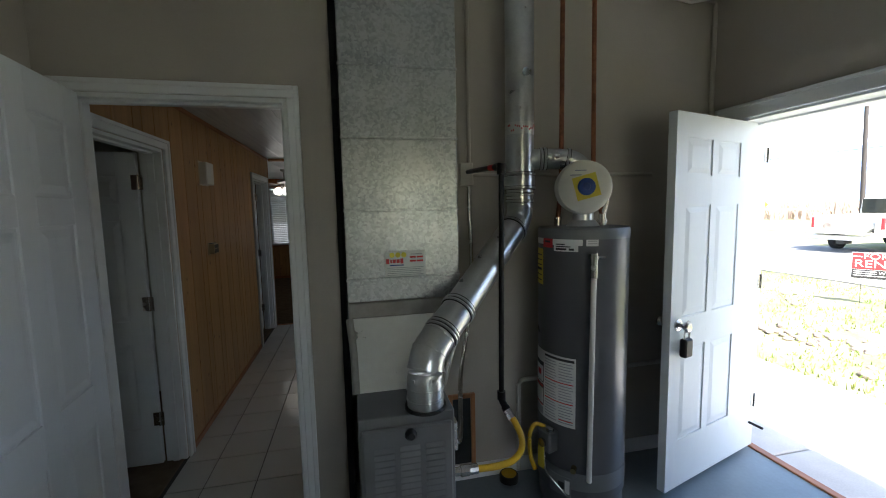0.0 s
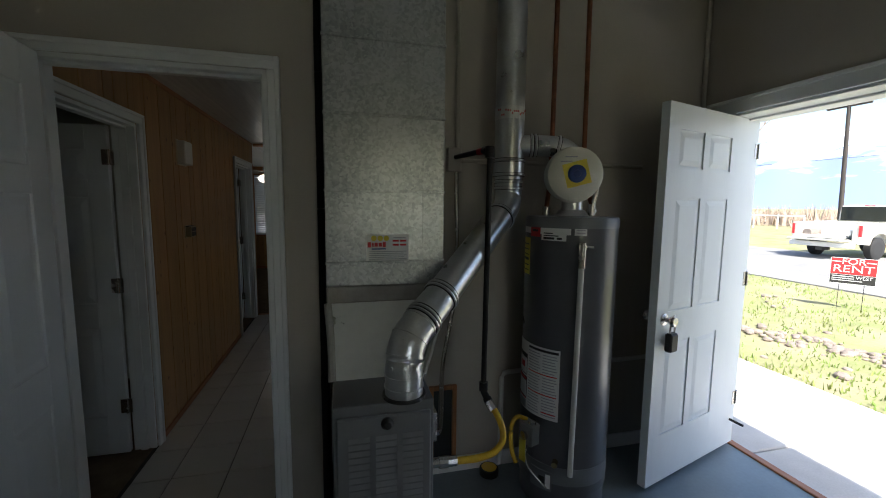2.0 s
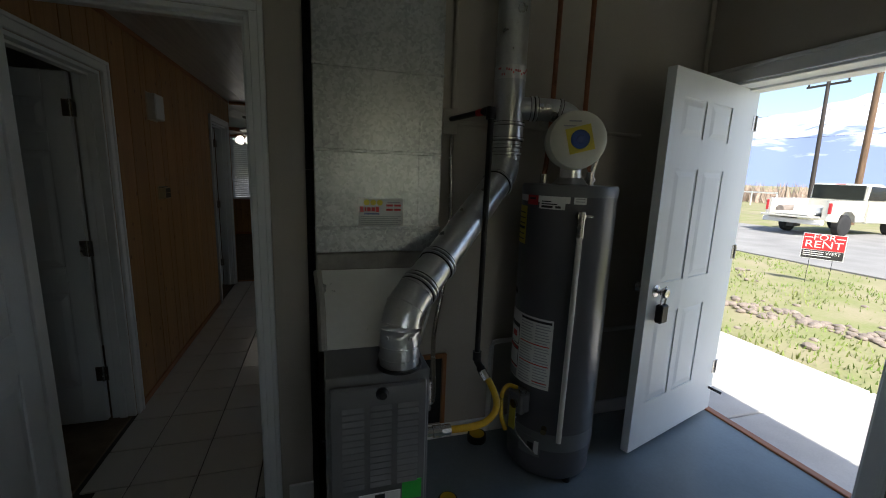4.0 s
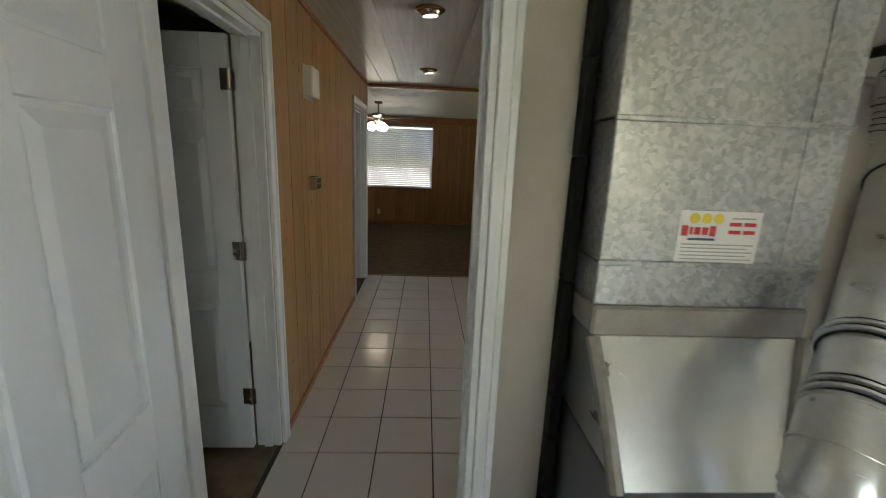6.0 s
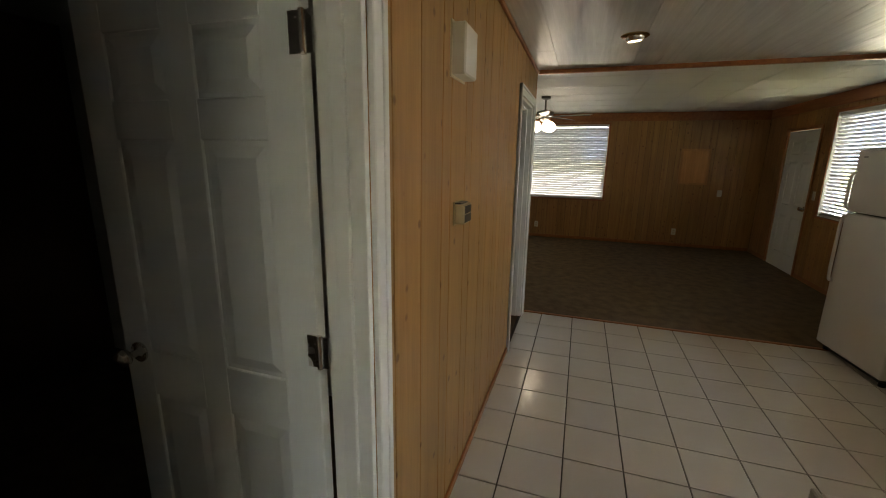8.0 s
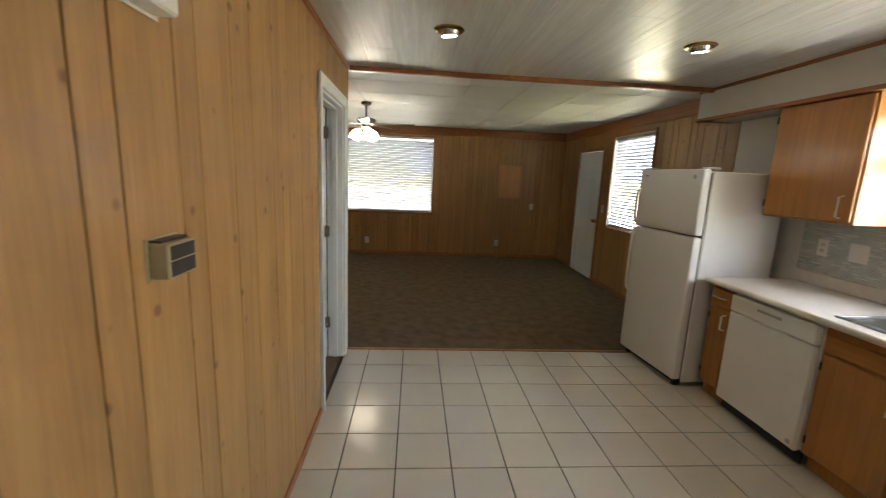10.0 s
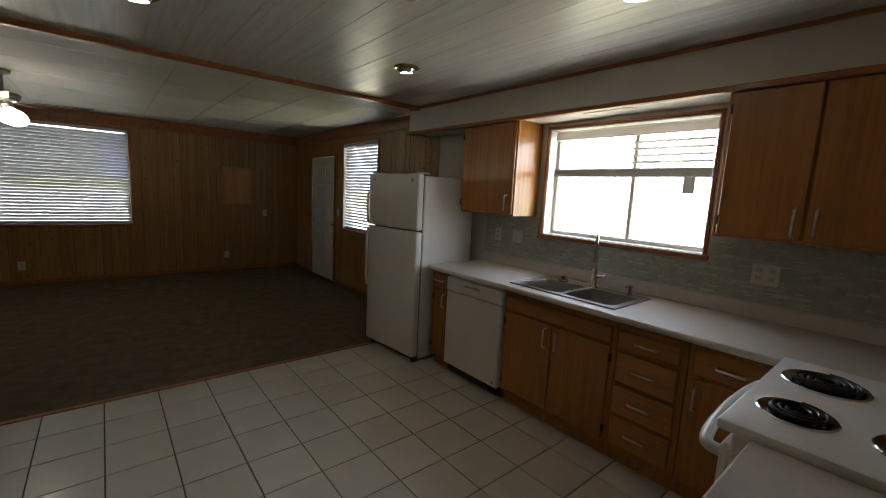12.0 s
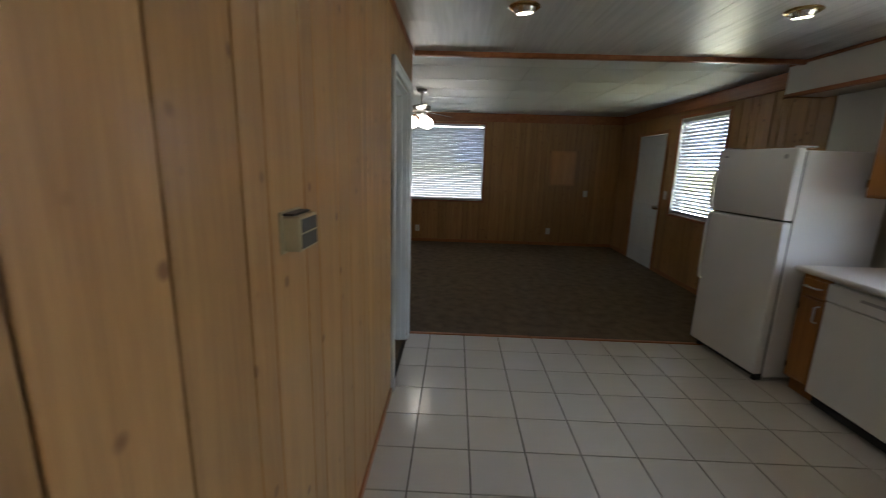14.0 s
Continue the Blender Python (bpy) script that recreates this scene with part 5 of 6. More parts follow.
def text(name, body, size, m, parent, place, rot=(90, 0, 0), label="", stretch=1.0):
    """Lettering turned into a mesh, lying along its own x."""
    cu = bpy.data.curves.new(name, "FONT")
    cu.body, cu.size, cu.align_x, cu.align_y = body, size, "CENTER", "CENTER"
    cu.extrude = 0.0004
    tmp = bpy.data.objects.new(name, cu)
    me = bpy.data.meshes.new_from_object(tmp)
    bpy.data.objects.remove(tmp)
    me.materials.append(m)
    ob = new(name, me)
    ob.parent = parent
    ob.matrix_local = pose(*place, *rot) @ Matrix.Diagonal((stretch, 1, 1, 1))
    if label:
        ob["label"] = label
    return ob


for k in range(3):
    part("emblem", cyls(((1.268 + k * 0.026, sy - 0.0008, 1.406), (1.268 + k * 0.026, sy, 1.406), 0.0115), seg=14), M_YLABEL, stk, "small yellow emblem")
for k, w in enumerate((0.014, 0.007, 0.014, 0.014, 0.013)):
    xa = 1.242 + (0, 0.018, 0.028, 0.045, 0.062)[k]
    hh = 0.011 if k in (0, 4) else 0.008
    part("brand_bar", boxes((xa, sy - 0.0008, 1.379 - hh, xa + w, sy, 1.379 + hh), bevel=0.0003), M_RED, stk, "red brand shape")
part("brand_bar", boxes((1.258, sy - 0.0008, 1.3585, 1.318, sy, 1.3635)), M_BLUEC, stk, "thin blue bar")
for k in range(2):
    for q in range(2):
        part("print_line", boxes((1.346 + 0.032 * q, sy - 0.0008, 1.391 - k * 0.017, 1.373 + 0.032 * q, sy, 1.399 - k * 0.017)), M_RED, stk)
part("print_line", boxes((1.35, sy - 0.0008, 1.406, 1.402, sy, 1.4095)), M_GREYINK, stk)
for k in range(6):
    part("print_line", boxes((1.246, sy - 0.0008, 1.3485 - k * 0.008, 1.406 - 0.012 * (k % 2), sy, 1.351 - k * 0.008)), M_GREYINK, stk)


def pipe_run(parent, name, pts, r, m, seg=24, label=""):
    bm = bmesh.new()
    tube(bm, pts, r, seg)
    p = part(name, bm, m, parent, label, smooth=True)
    return p


flue = thing("flue_pipe", "galvanised flue pipe from furnace and heater to the ceiling", "flue pipe")
RX = 1.966
pipe_run(flue, "riser", [(RX, -4.03, ZU), (RX, -4.03, 1.74)], 0.073, M_FLUE)
pipe_run(flue, "reducer", [(RX, -4.03, 1.775), (RX, -4.03, 1.7), (RX, -4.032, 1.69), (RX, -4.037, 1.6)], [0.078, 0.078, 0.068, 0.066], M_FLUE)
pipe_run(flue, "upper_elbow", curve_pts([(RX, -4.035, 1.64), (1.962, -4.045, 1.59), (1.942, -4.072, 1.542), (1.9, -4.11, 1.5), (1.86, -4.145, 1.467)], 3), 0.066, M_FLUE)
pipe_run(flue, "slant", [(1.9, -4.11, 1.5), (1.475, -4.483, 1.155)], 0.066, M_FLUE)
elbow = curve_pts([(1.49, -4.47, 1.167), (1.43, -4.52, 1.12), (1.372, -4.568, 1.065), (1.352, -4.59, 1.01), (1.346, -4.6, 0.944), (1.346, -4.6, FZ)], 4)
pipe_run(flue, "lower_elbow", elbow, 0.068, M_FLUE)


def rib(p, d, r, parent=None):
    d = Vector(d).normalized()
    bm = bmesh.new()
    tube(bm, [Vector(p) + d * k for k in (-0.006, -0.003, 0.003, 0.006)], [r - 0.006, r, r, r - 0.006], 28)
    part("crimp_ring", bm, M_FLUE, parent or flue, smooth=True)
    # Thin near-black bands either side put the crimp's shade into the colour.
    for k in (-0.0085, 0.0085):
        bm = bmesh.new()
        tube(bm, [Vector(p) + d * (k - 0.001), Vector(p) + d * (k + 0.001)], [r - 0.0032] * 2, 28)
        part("crimp_groove", bm, M_CRIMPSHADE, parent or flue, "dark band painted as shade beside the crimp", smooth=True)


for z in (1.772, 1.702, 1.668, 1.635):
    rib((RX, -4.033, z), (0, 0, 1), 0.082 if z > 1.69 else 0.0735)
sl = Vector((-0.425, -0.373, -0.345))
for f in (0.02, 0.885, 0.91, 1.09, 1.115):
    rib(Vector((1.9, -4.11, 1.5)) + sl * f, sl, 0.0745)


def seam(p, d, r):
    """A thin lapped joint between two elbow segments."""
    d = Vector(d).normalized()
    bm = bmesh.new()
    tube(bm, [Vector(p) - d * 0.003, Vector(p) + d * 0.003], r, 28)
    part("elbow_seam", bm, M_FLUE, flue, smooth=True)


for k in (5, 8, 12, 16, 18):
    seam(elbow[k], Vector(elbow[k + 1]) - Vector(elbow[k - 1]), 0.0712)
for p, n3 in (((1.372, -4.568, 1.065), (-0.5, -0.84, 0.2)), ((1.349, -4.595, 0.985), (0.3, -0.95, 0)), ((1.349, -4.595, 0.985), (-0.75, -0.66, 0))):
    n3 = Vector(n3).normalized()
    part("rivet", cyls((Vector(p) + n3 * 0.064, Vector(p) + n3 * 0.0725, 0.007), seg=8), M_FLUE, flue)
part("collar", cyls(((1.346, -4.6, FZ), (1.346, -4.6, FZ + 0.01), 0.078)), M_BLACK, flue, "dark collar at the furnace top")
tb = bmesh.new()
cyl(tb, (RX, -4.03, 1.97), (RX, -4.03, 2.03), 0.0745, seg=24)
part("warning_band", tb, M_PAPER, flue, "printed paper band", smooth=True)
rnd = random.Random(2)
bm = bmesh.new()
for k in range(18):
    an = radians(200 + k * 8)
    c, s = math.cos(an), math.sin(an)
    p = Vector((RX + 0.0755 * c, -4.03 + 0.0755 * s, 1.985 + 0.03 * rnd.random()))
    bmesh.ops.create_cube(bm, size=1, matrix=Matrix.Translation(p) @ Matrix.Rotation(an, 4, "Z") @ Matrix.Diagonal((0.001, 0.006, 0.009, 1)))
part("band_print", bm, M_RED, flue)
tee = pipe_run(flue, "tee_branch", curve_pts([(1.98, -4.035, 1.848), (2.08, -4.07, 1.848), (2.19, -4.11, 1.84), (2.25, -4.125, 1.81), (2.275, -4.13, 1.74), (2.275, -4.13, 1.515)], 4), 0.052, M_FLUE)
for p, d in (((2.07, -4.066, 1.848), (1, -0.35, 0)), ((2.088, -4.073, 1.848), (1, -0.35, 0)), ((2.19, -4.11, 1.84), (1, -0.3, -0.25)), ((2.26, -4.127, 1.795), (0.4, -0.1, -1))):
    rib(p, d, 0.0585, tee)

wh = thing("water_heater", "tall dark grey gas water heater", "water heater", 2.275, -4.13, 0.0)
R = 0.225
bm = bmesh.new()
lathe(bm, [(0.001, 0.02), (R - 0.012, 0.02), (R - 0.008, 0.03), (R - 0.008, 0.13), (R, 0.135), (R, 1.455), (0.001, 1.456)], seg=56)
part("tank_jacket", bm, M_WH, wh, smooth=True)
bm = bmesh.new()
lathe(bm, [(R + 0.003, 1.445), (R + 0.004, 1.485), (R - 0.004, 1.497), (0.001, 1.5)], seg=56)
part("top_cap", bm, M_WHTOP, wh, smooth=True)
bm = bmesh.new()
lathe(bm, [(R + 0.0015, 0.18), (R + 0.0015, 0.27), (R - 0.003, 0.271), (R - 0.003, 0.179)], seg=56)
part("base_band", bm, M_WHTOP, wh, smooth=True)
for an in (40, 140, 270):
    part("foot", cyls(((0.2 * math.cos(radians(an)), 0.2 * math.sin(radians(an)), 0), (0.2 * math.cos(radians(an)), 0.2 * math.sin(radians(an)), 0.025), 0.02)), M_BLACK, wh)


def wrap(name, a0, a1, z0, z1, m, parent, off=0.0015, label=""):
    """A label bent round the heater, from angle a0 to a1 (degrees)."""
    bm = bmesh.new()
    n = max(2, int((a1 - a0) / 4))
    rows = [[bm.verts.new(((R + o) * math.cos(radians(a0 + (a1 - a0) * k / n)), (R + o) * math.sin(radians(a0 + (a1 - a0) * k / n)), z)) for k in range(n + 1)] for o, z in ((off, z0), (off, z1), (-0.003, z1), (-0.003, z0))]
    for p, q in zip(rows, rows[1:] + rows[:1]):
        for k in range(n):
            bm.faces.new((p[k], p[k + 1], q[k + 1], q[k]))
    return part(name, bm, m, parent, label, smooth=True)


lb = wrap("instruction_label", 156, 233, 0.503, 0.86, M_PAPER, wh, label="white paper instruction label")
for c0, c1 in ((188, 208), (211, 230)):
    for k in range(22):
        if k not in (7, 14):
            wrap("print_line", c0, c1 - (k * 5 % 4), 0.518 + k * 0.0145, 0.5225 + k * 0.0145, M_GREYINK, lb, 0.0024)
for zc in (0.565, 0.685):
    wrap("warning_frame", 158, 185, zc, zc + 0.11, M_BLACKINK, lb, 0.0024)
    wrap("warning_box", 159, 184, zc + 0.005, zc + 0.088, M_PAPER, lb, 0.003)
wrap("warning_head", 159, 184, 0.66, 0.67, M_RED, lb, 0.0034)
wrap("warning_mark", 168, 179, 0.72, 0.75, M_RED, lb, 0.0036)
wrap("warning_foot", 159, 184, 0.51, 0.55, M_GREYINK, lb, 0.0028)
for c0, c1, zz in ((188, 230, 0.62), (188, 230, 0.722), (211, 230, 0.53), (159, 184, 0.558)):
    wrap("red_rule", c0, c1, zz, zz + 0.005, M_RED, lb, 0.0027)
wrap("header_rule", 188, 231, 0.838, 0.85, M_BLACKINK, lb, 0.0024)
yl = wrap("energy_label", 145, 182, 1.205, 1.39, M_YLABEL, wh, label="yellow energy label")
for k in range(6):
    wrap("print_line", 155, 179, 1.225 + k * 0.026, 1.23 + k * 0.026 + 0.008 * (k == 2), M_BLACKINK, yl, 0.0024)
br = wrap("brand_label", 155, 239, 1.415, 1.468, M_PAPER, wh, label="pale brand label with a red roundel")
wrap("red_roundel", 183, 201, 1.4, 1.46, M_RED, br, 0.0026)
wrap("roundel_mark", 187, 197, 1.425, 1.435, M_BLACKINK, br, 0.0034)
wrap("phone_label", 203, 234, 1.386, 1.43, M_PAPER, wh, 0.003, "white service label")
for c0, c1, z0, z1 in ((206, 220, 1.392, 1.402), (223, 229, 1.392, 1.402), (206, 225, 1.407, 1.412), (206, 218, 1.418, 1.423)):
    wrap("print_line", c0, c1, z0, z1, M_BLACKINK, wh, 0.0036)
sq = wrap("square_label", 243, 257, 1.414, 1.48, M_PAPER, wh, label="small white square label")
for k in range(4):
    wrap("print_line", 245, 255, 1.424 + k * 0.012, 1.428 + k * 0.012, M_GREYINK, sq, 0.0024)
va = radians(250)
tp = part("relief_valve", cyls(((R * math.cos(va), R * math.sin(va), 1.365), ((R + 0.05) * math.cos(va), (R + 0.05) * math.sin(va), 1.365), 0.018), (((R + 0.04) * math.cos(va), (R + 0.04) * math.sin(va), 1.385), ((R + 0.04) * math.cos(va), (R + 0.04) * math.sin(va), 1.27), 0.016), (((R + 0.04) * math.cos(va) - 0.005, (R + 0.04) * math.sin(va), 1.37), ((R + 0.04) * math.cos(va) + 0.05, (R + 0.04) * math.sin(va) - 0.01, 1.365), 0.007)), M_CHROME, wh, "brass and steel relief valve", smooth=True)
part("discharge_pipe", cyls((((R + 0.04) * math.cos(va), (R + 0.04) * math.sin(va), 1.27), ((R + 0.04) * math.cos(va) - 0.012, (R + 0.045) * math.sin(va), 0.27), 0.0125)), M_PVC, wh, "white plastic discharge pipe", smooth=True)
for an, zz in ((232, 0.3),):
    a = radians(an)
    part("drain_fitting", cyls(((R * math.cos(a) * 0.99, R * math.sin(a) * 0.99, zz), ((R + 0.035) * math.cos(a), (R + 0.035) * math.sin(a), zz), 0.014)), M_BRASS if zz > 0.2 else M_BLACK, wh, smooth=True)
ga = radians(200)
gv = part("gas_valve", boxes((-0.045, -0.03, 0.36, 0.045, 0.035, 0.47), bevel=0.008), M_FURN, wh, "grey gas control valve")
gv.matrix_local = Matrix.Translation(((R + 0.03) * math.cos(ga), (R + 0.03) * math.sin(ga), 0)) @ Matrix.Rotation(ga + math.pi / 2, 4, "Z")
part("valve_dial", cyls(((0.02, 0.0, 0.47), (0.02, 0.0, 0.485), 0.02)), M_CHROME, gv, smooth=True)
part("valve_knob", cyls(((0.0, -0.03, 0.41), (0, -0.042, 0.41), 0.022)), M_CHROME, gv, smooth=True)
part("valve_tag", boxes((-0.03, -0.034, 0.27, 0.01, -0.03, 0.4)), M_YLABEL, gv, "yellow warning tag")
bm = bmesh.new()
tube(bm, curve_pts([((R + 0.05) * math.cos(ga), (R + 0.05) * math.sin(ga), 0.36), ((R + 0.05) * math.cos(ga) + 0.01, (R + 0.07) * math.sin(ga), 0.25), (R * math.cos(ga + 0.3), R * math.sin(ga + 0.3) - 0.02, 0.16), (R * math.cos(ga + 0.4), R * math.sin(ga + 0.4), 0.14)], 6), 0.005, 8)
part("pilot_tube", bm, M_CHROME, wh, smooth=True)
ap = wrap("access_plate", 199, 229, 0.135, 0.235, M_WHTOP, wh, 0.004, "small access plate")
wrap("sight_glass", 212, 220, 0.17, 0.205, M_BLACK, ap, 0.006, "dark sight glass")
wrap("plate_label", 221, 227, 0.15, 0.22, M_PAPER, ap, 0.0055)
part("pipe_nipple", cyls(((-0.1, 0.08, 1.5), (-0.1, 0.08, 1.545), 0.02)), M_CHROME, wh, smooth=True)
bm = cyls(((0.1, -0.02, 1.5), (0.1, -0.02, 1.56), 0.019), ((0.1, -0.02, 1.515), (0.1, -0.02, 1.535), 0.026))
part("pipe_nipple", bm, M_CHROME, wh, smooth=True)
part("draft_hood", cyls(((0, 0, 1.5), (0, 0, 1.53), 0.085, 0.06)), M_FLUE, wh, smooth=True)

tk = thing("expansion_tank", "cream enamelled expansion tank with a blue cap", "expansion tank")
tm = Matrix.Translation((2.132, -4.385, 1.688)) @ Matrix.Rotation(radians(-20), 4, "Z") @ Matrix.Rotation(radians(90), 4, "X")
bm = bmesh.new()
lathe(bm, [(0.001, 0.02), (0.05, 0.018), (0.095, 0.008), (0.118, -0.012), (0.122, -0.05), (0.125, -0.055), (0.125, -0.065), (0.122, -0.07), (0.12, -0.13), (0.09, -0.17), (0.001, -0.185)], (0, 0, 0), tm, seg=40)
part("shell", bm, M_CREAMT, tk, smooth=True)
bm = bmesh.new()
lathe(bm, [(0.001, 0.034), (0.014, 0.034), (0.016, 0.03), (0.03, 0.031), (0.038, 0.026), (0.04, 0.016), (0.001, 0.015)], (0, 0, 0), tm, seg=20)
part("cap", bm, M_BLUEC, tk, "blue plastic valve cap", smooth=True)
q = part("caution_label", boxes((-0.052, -0.052, 0.0165, 0.052, 0.052, 0.0205)), M_YLABEL, tk, "square yellow caution label")
q.matrix_local = tm @ Matrix.Rotation(radians(15), 4, "Z")
for k in range(2):
    q = part("pen_mark", boxes((-0.07 + k * 0.02, 0.05 + k * 0.02, 0.012, -0.02 + k * 0.02, 0.055 + k * 0.02, 0.0165)), M_GREYINK, tk, "faint handwriting")
    q.matrix_local = tm
bm = bmesh.new()
tube(bm, curve_pts([tm @ Vector((0, 0, -0.18)), tm @ Vector((0.03, -0.01, -0.23)), (2.385, -4.16, 1.66), (2.38, -4.15, 1.55)], 5), 0.013, 10)
part("connector", bm, M_CHROME, tk, smooth=True)


def plain_pipe(name, label, pts, r, m, category="pipe", smooth=True, seg=12):
    bm = bmesh.new()
    tube(bm, pts, r, seg)
    return solid(name, bm, m, label, category, smooth=smooth)


plain_pipe("water_pipe", "aged copper water pipe rising from the heater", [(2.175, -4.05, 1.54), (2.185, -4.045, 1.6), (2.21, -4.02, 1.75), (2.222, -4.0, ZU)], 0.0125, M_COPPER)
plain_pipe("water_pipe", "dull copper water pipe rising from the heater", [(2.375, -4.15, 1.555), (2.378, -4.12, 1.6), (2.395, -4.03, 1.72), (2.41, -3.99, ZU)], 0.0125, M_COPPER)
gp = thing("gas_pipe", "black iron gas pipe dropping from the wall", "gas pipe")
for pts, nm in (([(1.73, -3.86, 1.8), (1.748, -4.31, 1.785), (1.75, -4.337, 1.778), (1.75, -4.34, 1.753), (1.738, -4.355, 0.75)], "drop"), ([(1.738, -4.355, 0.75), (1.739, -4.36, 0.725), (1.75, -4.4, 0.695)], "drop_elbow")):
    bm = bmesh.new()
    tube(bm, pts, 0.0125 if nm == "drop" else 0.016, 10)
    part(nm, bm, M_IRON, gp, smooth=True)
for r in (((1.75, -4.337, 1.793), (1.75, -4.34, 1.748), 0.02), ((1.749, -4.32, 1.783), (1.748, -4.28, 1.785), 0.018), ((1.738, -4.355, 0.77), (1.738, -4.356, 0.73), 0.019), ((1.744, -4.385, 0.708), (1.752, -4.41, 0.685), 0.019)):
    part("fitting", cyls(r), M_IRON, gp, smooth=True)
part("red_joint", cyls(((1.7465, -4.26, 1.786), (1.7445, -4.21, 1.788), 0.0145)), M_RED, gp, "red sealant on the joint")
hs = thing("gas_hose", "bright yellow flexible gas hose to the furnace", "gas hose")
bm = bmesh.new()
tube(bm, curve_pts([(1.752, -4.41, 0.69), (1.768, -4.45, 0.66), (1.778, -4.49, 0.615), (1.765, -4.515, 0.575), (1.72, -4.535, 0.55), (1.66, -4.55, 0.548), (1.6, -4.565, 0.557), (FB + 0.07, -4.57, 0.565)], 8), 0.014, 12)
part("hose", bm, M_YELLOW, hs, smooth=True)
part("nut", cyls(((1.748, -4.4, 0.697), (1.76, -4.43, 0.672), 0.019), seg=8), M_CHROME, hs)
part("nut", cyls(((1.555, -4.568, 0.564), (FB + 0.06, -4.57, 0.565), 0.02), seg=8), M_CHROME, hs)
plain_pipe("gas_hose", "yellow flexible gas hose to the water heater valve", curve_pts([(2.035, -4.19, 0.47), (1.985, -4.185, 0.485), (1.95, -4.195, 0.44), (1.945, -4.215, 0.34), (1.965, -4.225, 0.27)], 8), 0.011, M_YELLOW, "gas hose")
wb = thing("wall_box", "painted metal box and conduit on the tan wall", "electrical box")
part("box", boxes((1.688, -3.875, 1.725, 1.762, -3.84, 1.85), bevel=0.004), M_TAN, wb)
part("conduit", cyls(((1.743, -3.853, 1.85), (1.743, -3.853, ZU), 0.0115)), M_TAN, wb, smooth=True)
bm = bmesh.new()
tube(bm, curve_pts([(1.74, -3.86, 1.72), (1.738, -3.87, 1.55), (1.742, -3.88, 1.4), (1.73, -3.9, 1.15), (1.71, -3.92, 0.98), (1.64, -4.0, 0.72), (1.53, -4.4, 0.62), (FB + 0.04, -4.48, 0.64)], 8), 0.0115, 10)
part("flexible_conduit", bm, M_CHROME, wb, "ribbed steel flexible conduit", smooth=True)
plain_pipe("wall_pipe", "white painted pipe across the tan wall", [(1.762, -3.855, 1.785), (2.9, -3.855, 1.785)], 0.012, M_TAN)
plain_pipe("wall_pipe", "pale drain pipe along the lower wall", [(2.03, -3.86, 0.02), (2.03, -3.86, 0.55), (2.045, -3.86, 0.575), (2.07, -3.86, 0.58), (3.3, -3.86, 0.6)], 0.014, M_PVC)
plain_pipe("corner_pipe", "tan painted pipe in the wall corner", [(3.308, -3.865, 0.1), (3.308, -3.865, 2.8), (3.26, -3.865, 2.82), (2.5, -3.865, 2.82)], 0.013, M_TAN)
plain_pipe("corner_pipe", "white plastic pipe under the ceiling by the corner", [(2.6, -3.88, 2.86), (3.12, -3.88, 2.8), (3.28, -4.0, 2.8), (3.3, -4.4, 2.8)], 0.02, M_PVC)
wo = thing("wall_access_hole", "rough wooden framed access hole low in the wall", "wall opening")
for r in ((1.6, -3.86, 0.1, 1.625, -3.84, 0.53), (1.735, -3.86, 0.1, 1.76, -3.84, 0.53), (1.625, -3.86, 0.505, 1.735, -3.84, 0.53)):
    part("frame_strip", boxes(r, bevel=0.002), M_TRIMZ, wo)
# Black sheet on the uncut wall face, standing for the hole's shade.
part("dark_back", boxes((1.625, -3.8445, 0.1, 1.735, -3.8415, 0.505)), M_BLACK, wo)
tr = thing("tape_roll", "roll of yellow and black tape lying on the floor", "tape roll", 1.944, -3.915, 0.0)
bm = bmesh.new()
lathe(bm, [(0.028, 0.001), (0.055, 0.001), (0.056, 0.03), (0.052, 0.04), (0.03, 0.04), (0.027, 0.03)], seg=28)
part("roll", bm, M_BLACK, tr, smooth=True)
bm = bmesh.new()
lathe(bm, [(0.001, 0.036), (0.042, 0.0395), (0.044, 0.0425), (0.03, 0.044), (0.001, 0.038)], seg=24)
part("yellow_face", bm, M_YELLOW, tr, smooth=True)
tr2 = thing("tape_roll", "yellow tape tin lying on the floor before the furnace", "tape roll", 1.64, -4.33, 0.0)
bm = bmesh.new()
lathe(bm, [(0.001, 0.0), (0.045, 0.0), (0.046, 0.03), (0.042, 0.033), (0.001, 0.032)], seg=28)
part("tin", bm, M_BLACK, tr2, smooth=True)
bm = bmesh.new()
lathe(bm, [(0.001, 0.034), (0.038, 0.034), (0.038, 0.0325), (0.001, 0.0325)], seg=24)
part("yellow_face", bm, M_YELLOW, tr2, smooth=True)

# lock box on the back door's knob, and the stay at its foot
lk = thing("lock_box", "dark key lock box hanging on the back door knob", "lock box")
dm = pose(3.572, -3.99, 0.035, 0, 0, 196.6)
q = part("case", boxes((0.79, 0.035, 0.76, 0.855, 0.075, 0.86), bevel=0.008), M_IRON, lk)
q.matrix_local = dm
bm = bmesh.new()
tube(bm, curve_pts([(0.803, 0.055, 0.855), (0.803, 0.06, 0.92), (0.823, 0.062, 0.955), (0.843, 0.06, 0.92), (0.843, 0.055, 0.855)], 5), 0.005, 8)
q = part("shackle", bm, M_CHROME, lk, smooth=True)
q.matrix_local = dm
q = part("strike_plate", boxes((0.8995, -0.012, 0.9, 0.902, 0.012, 1.02)), M_CHROME, door_5, "steel latch plate")
q = part("door_stop", cyls(((0.04, 0.0225, 0.16), (0.035, 0.1, 0.15), 0.008)), M_IRON, door_5, "dark sprung door stop")
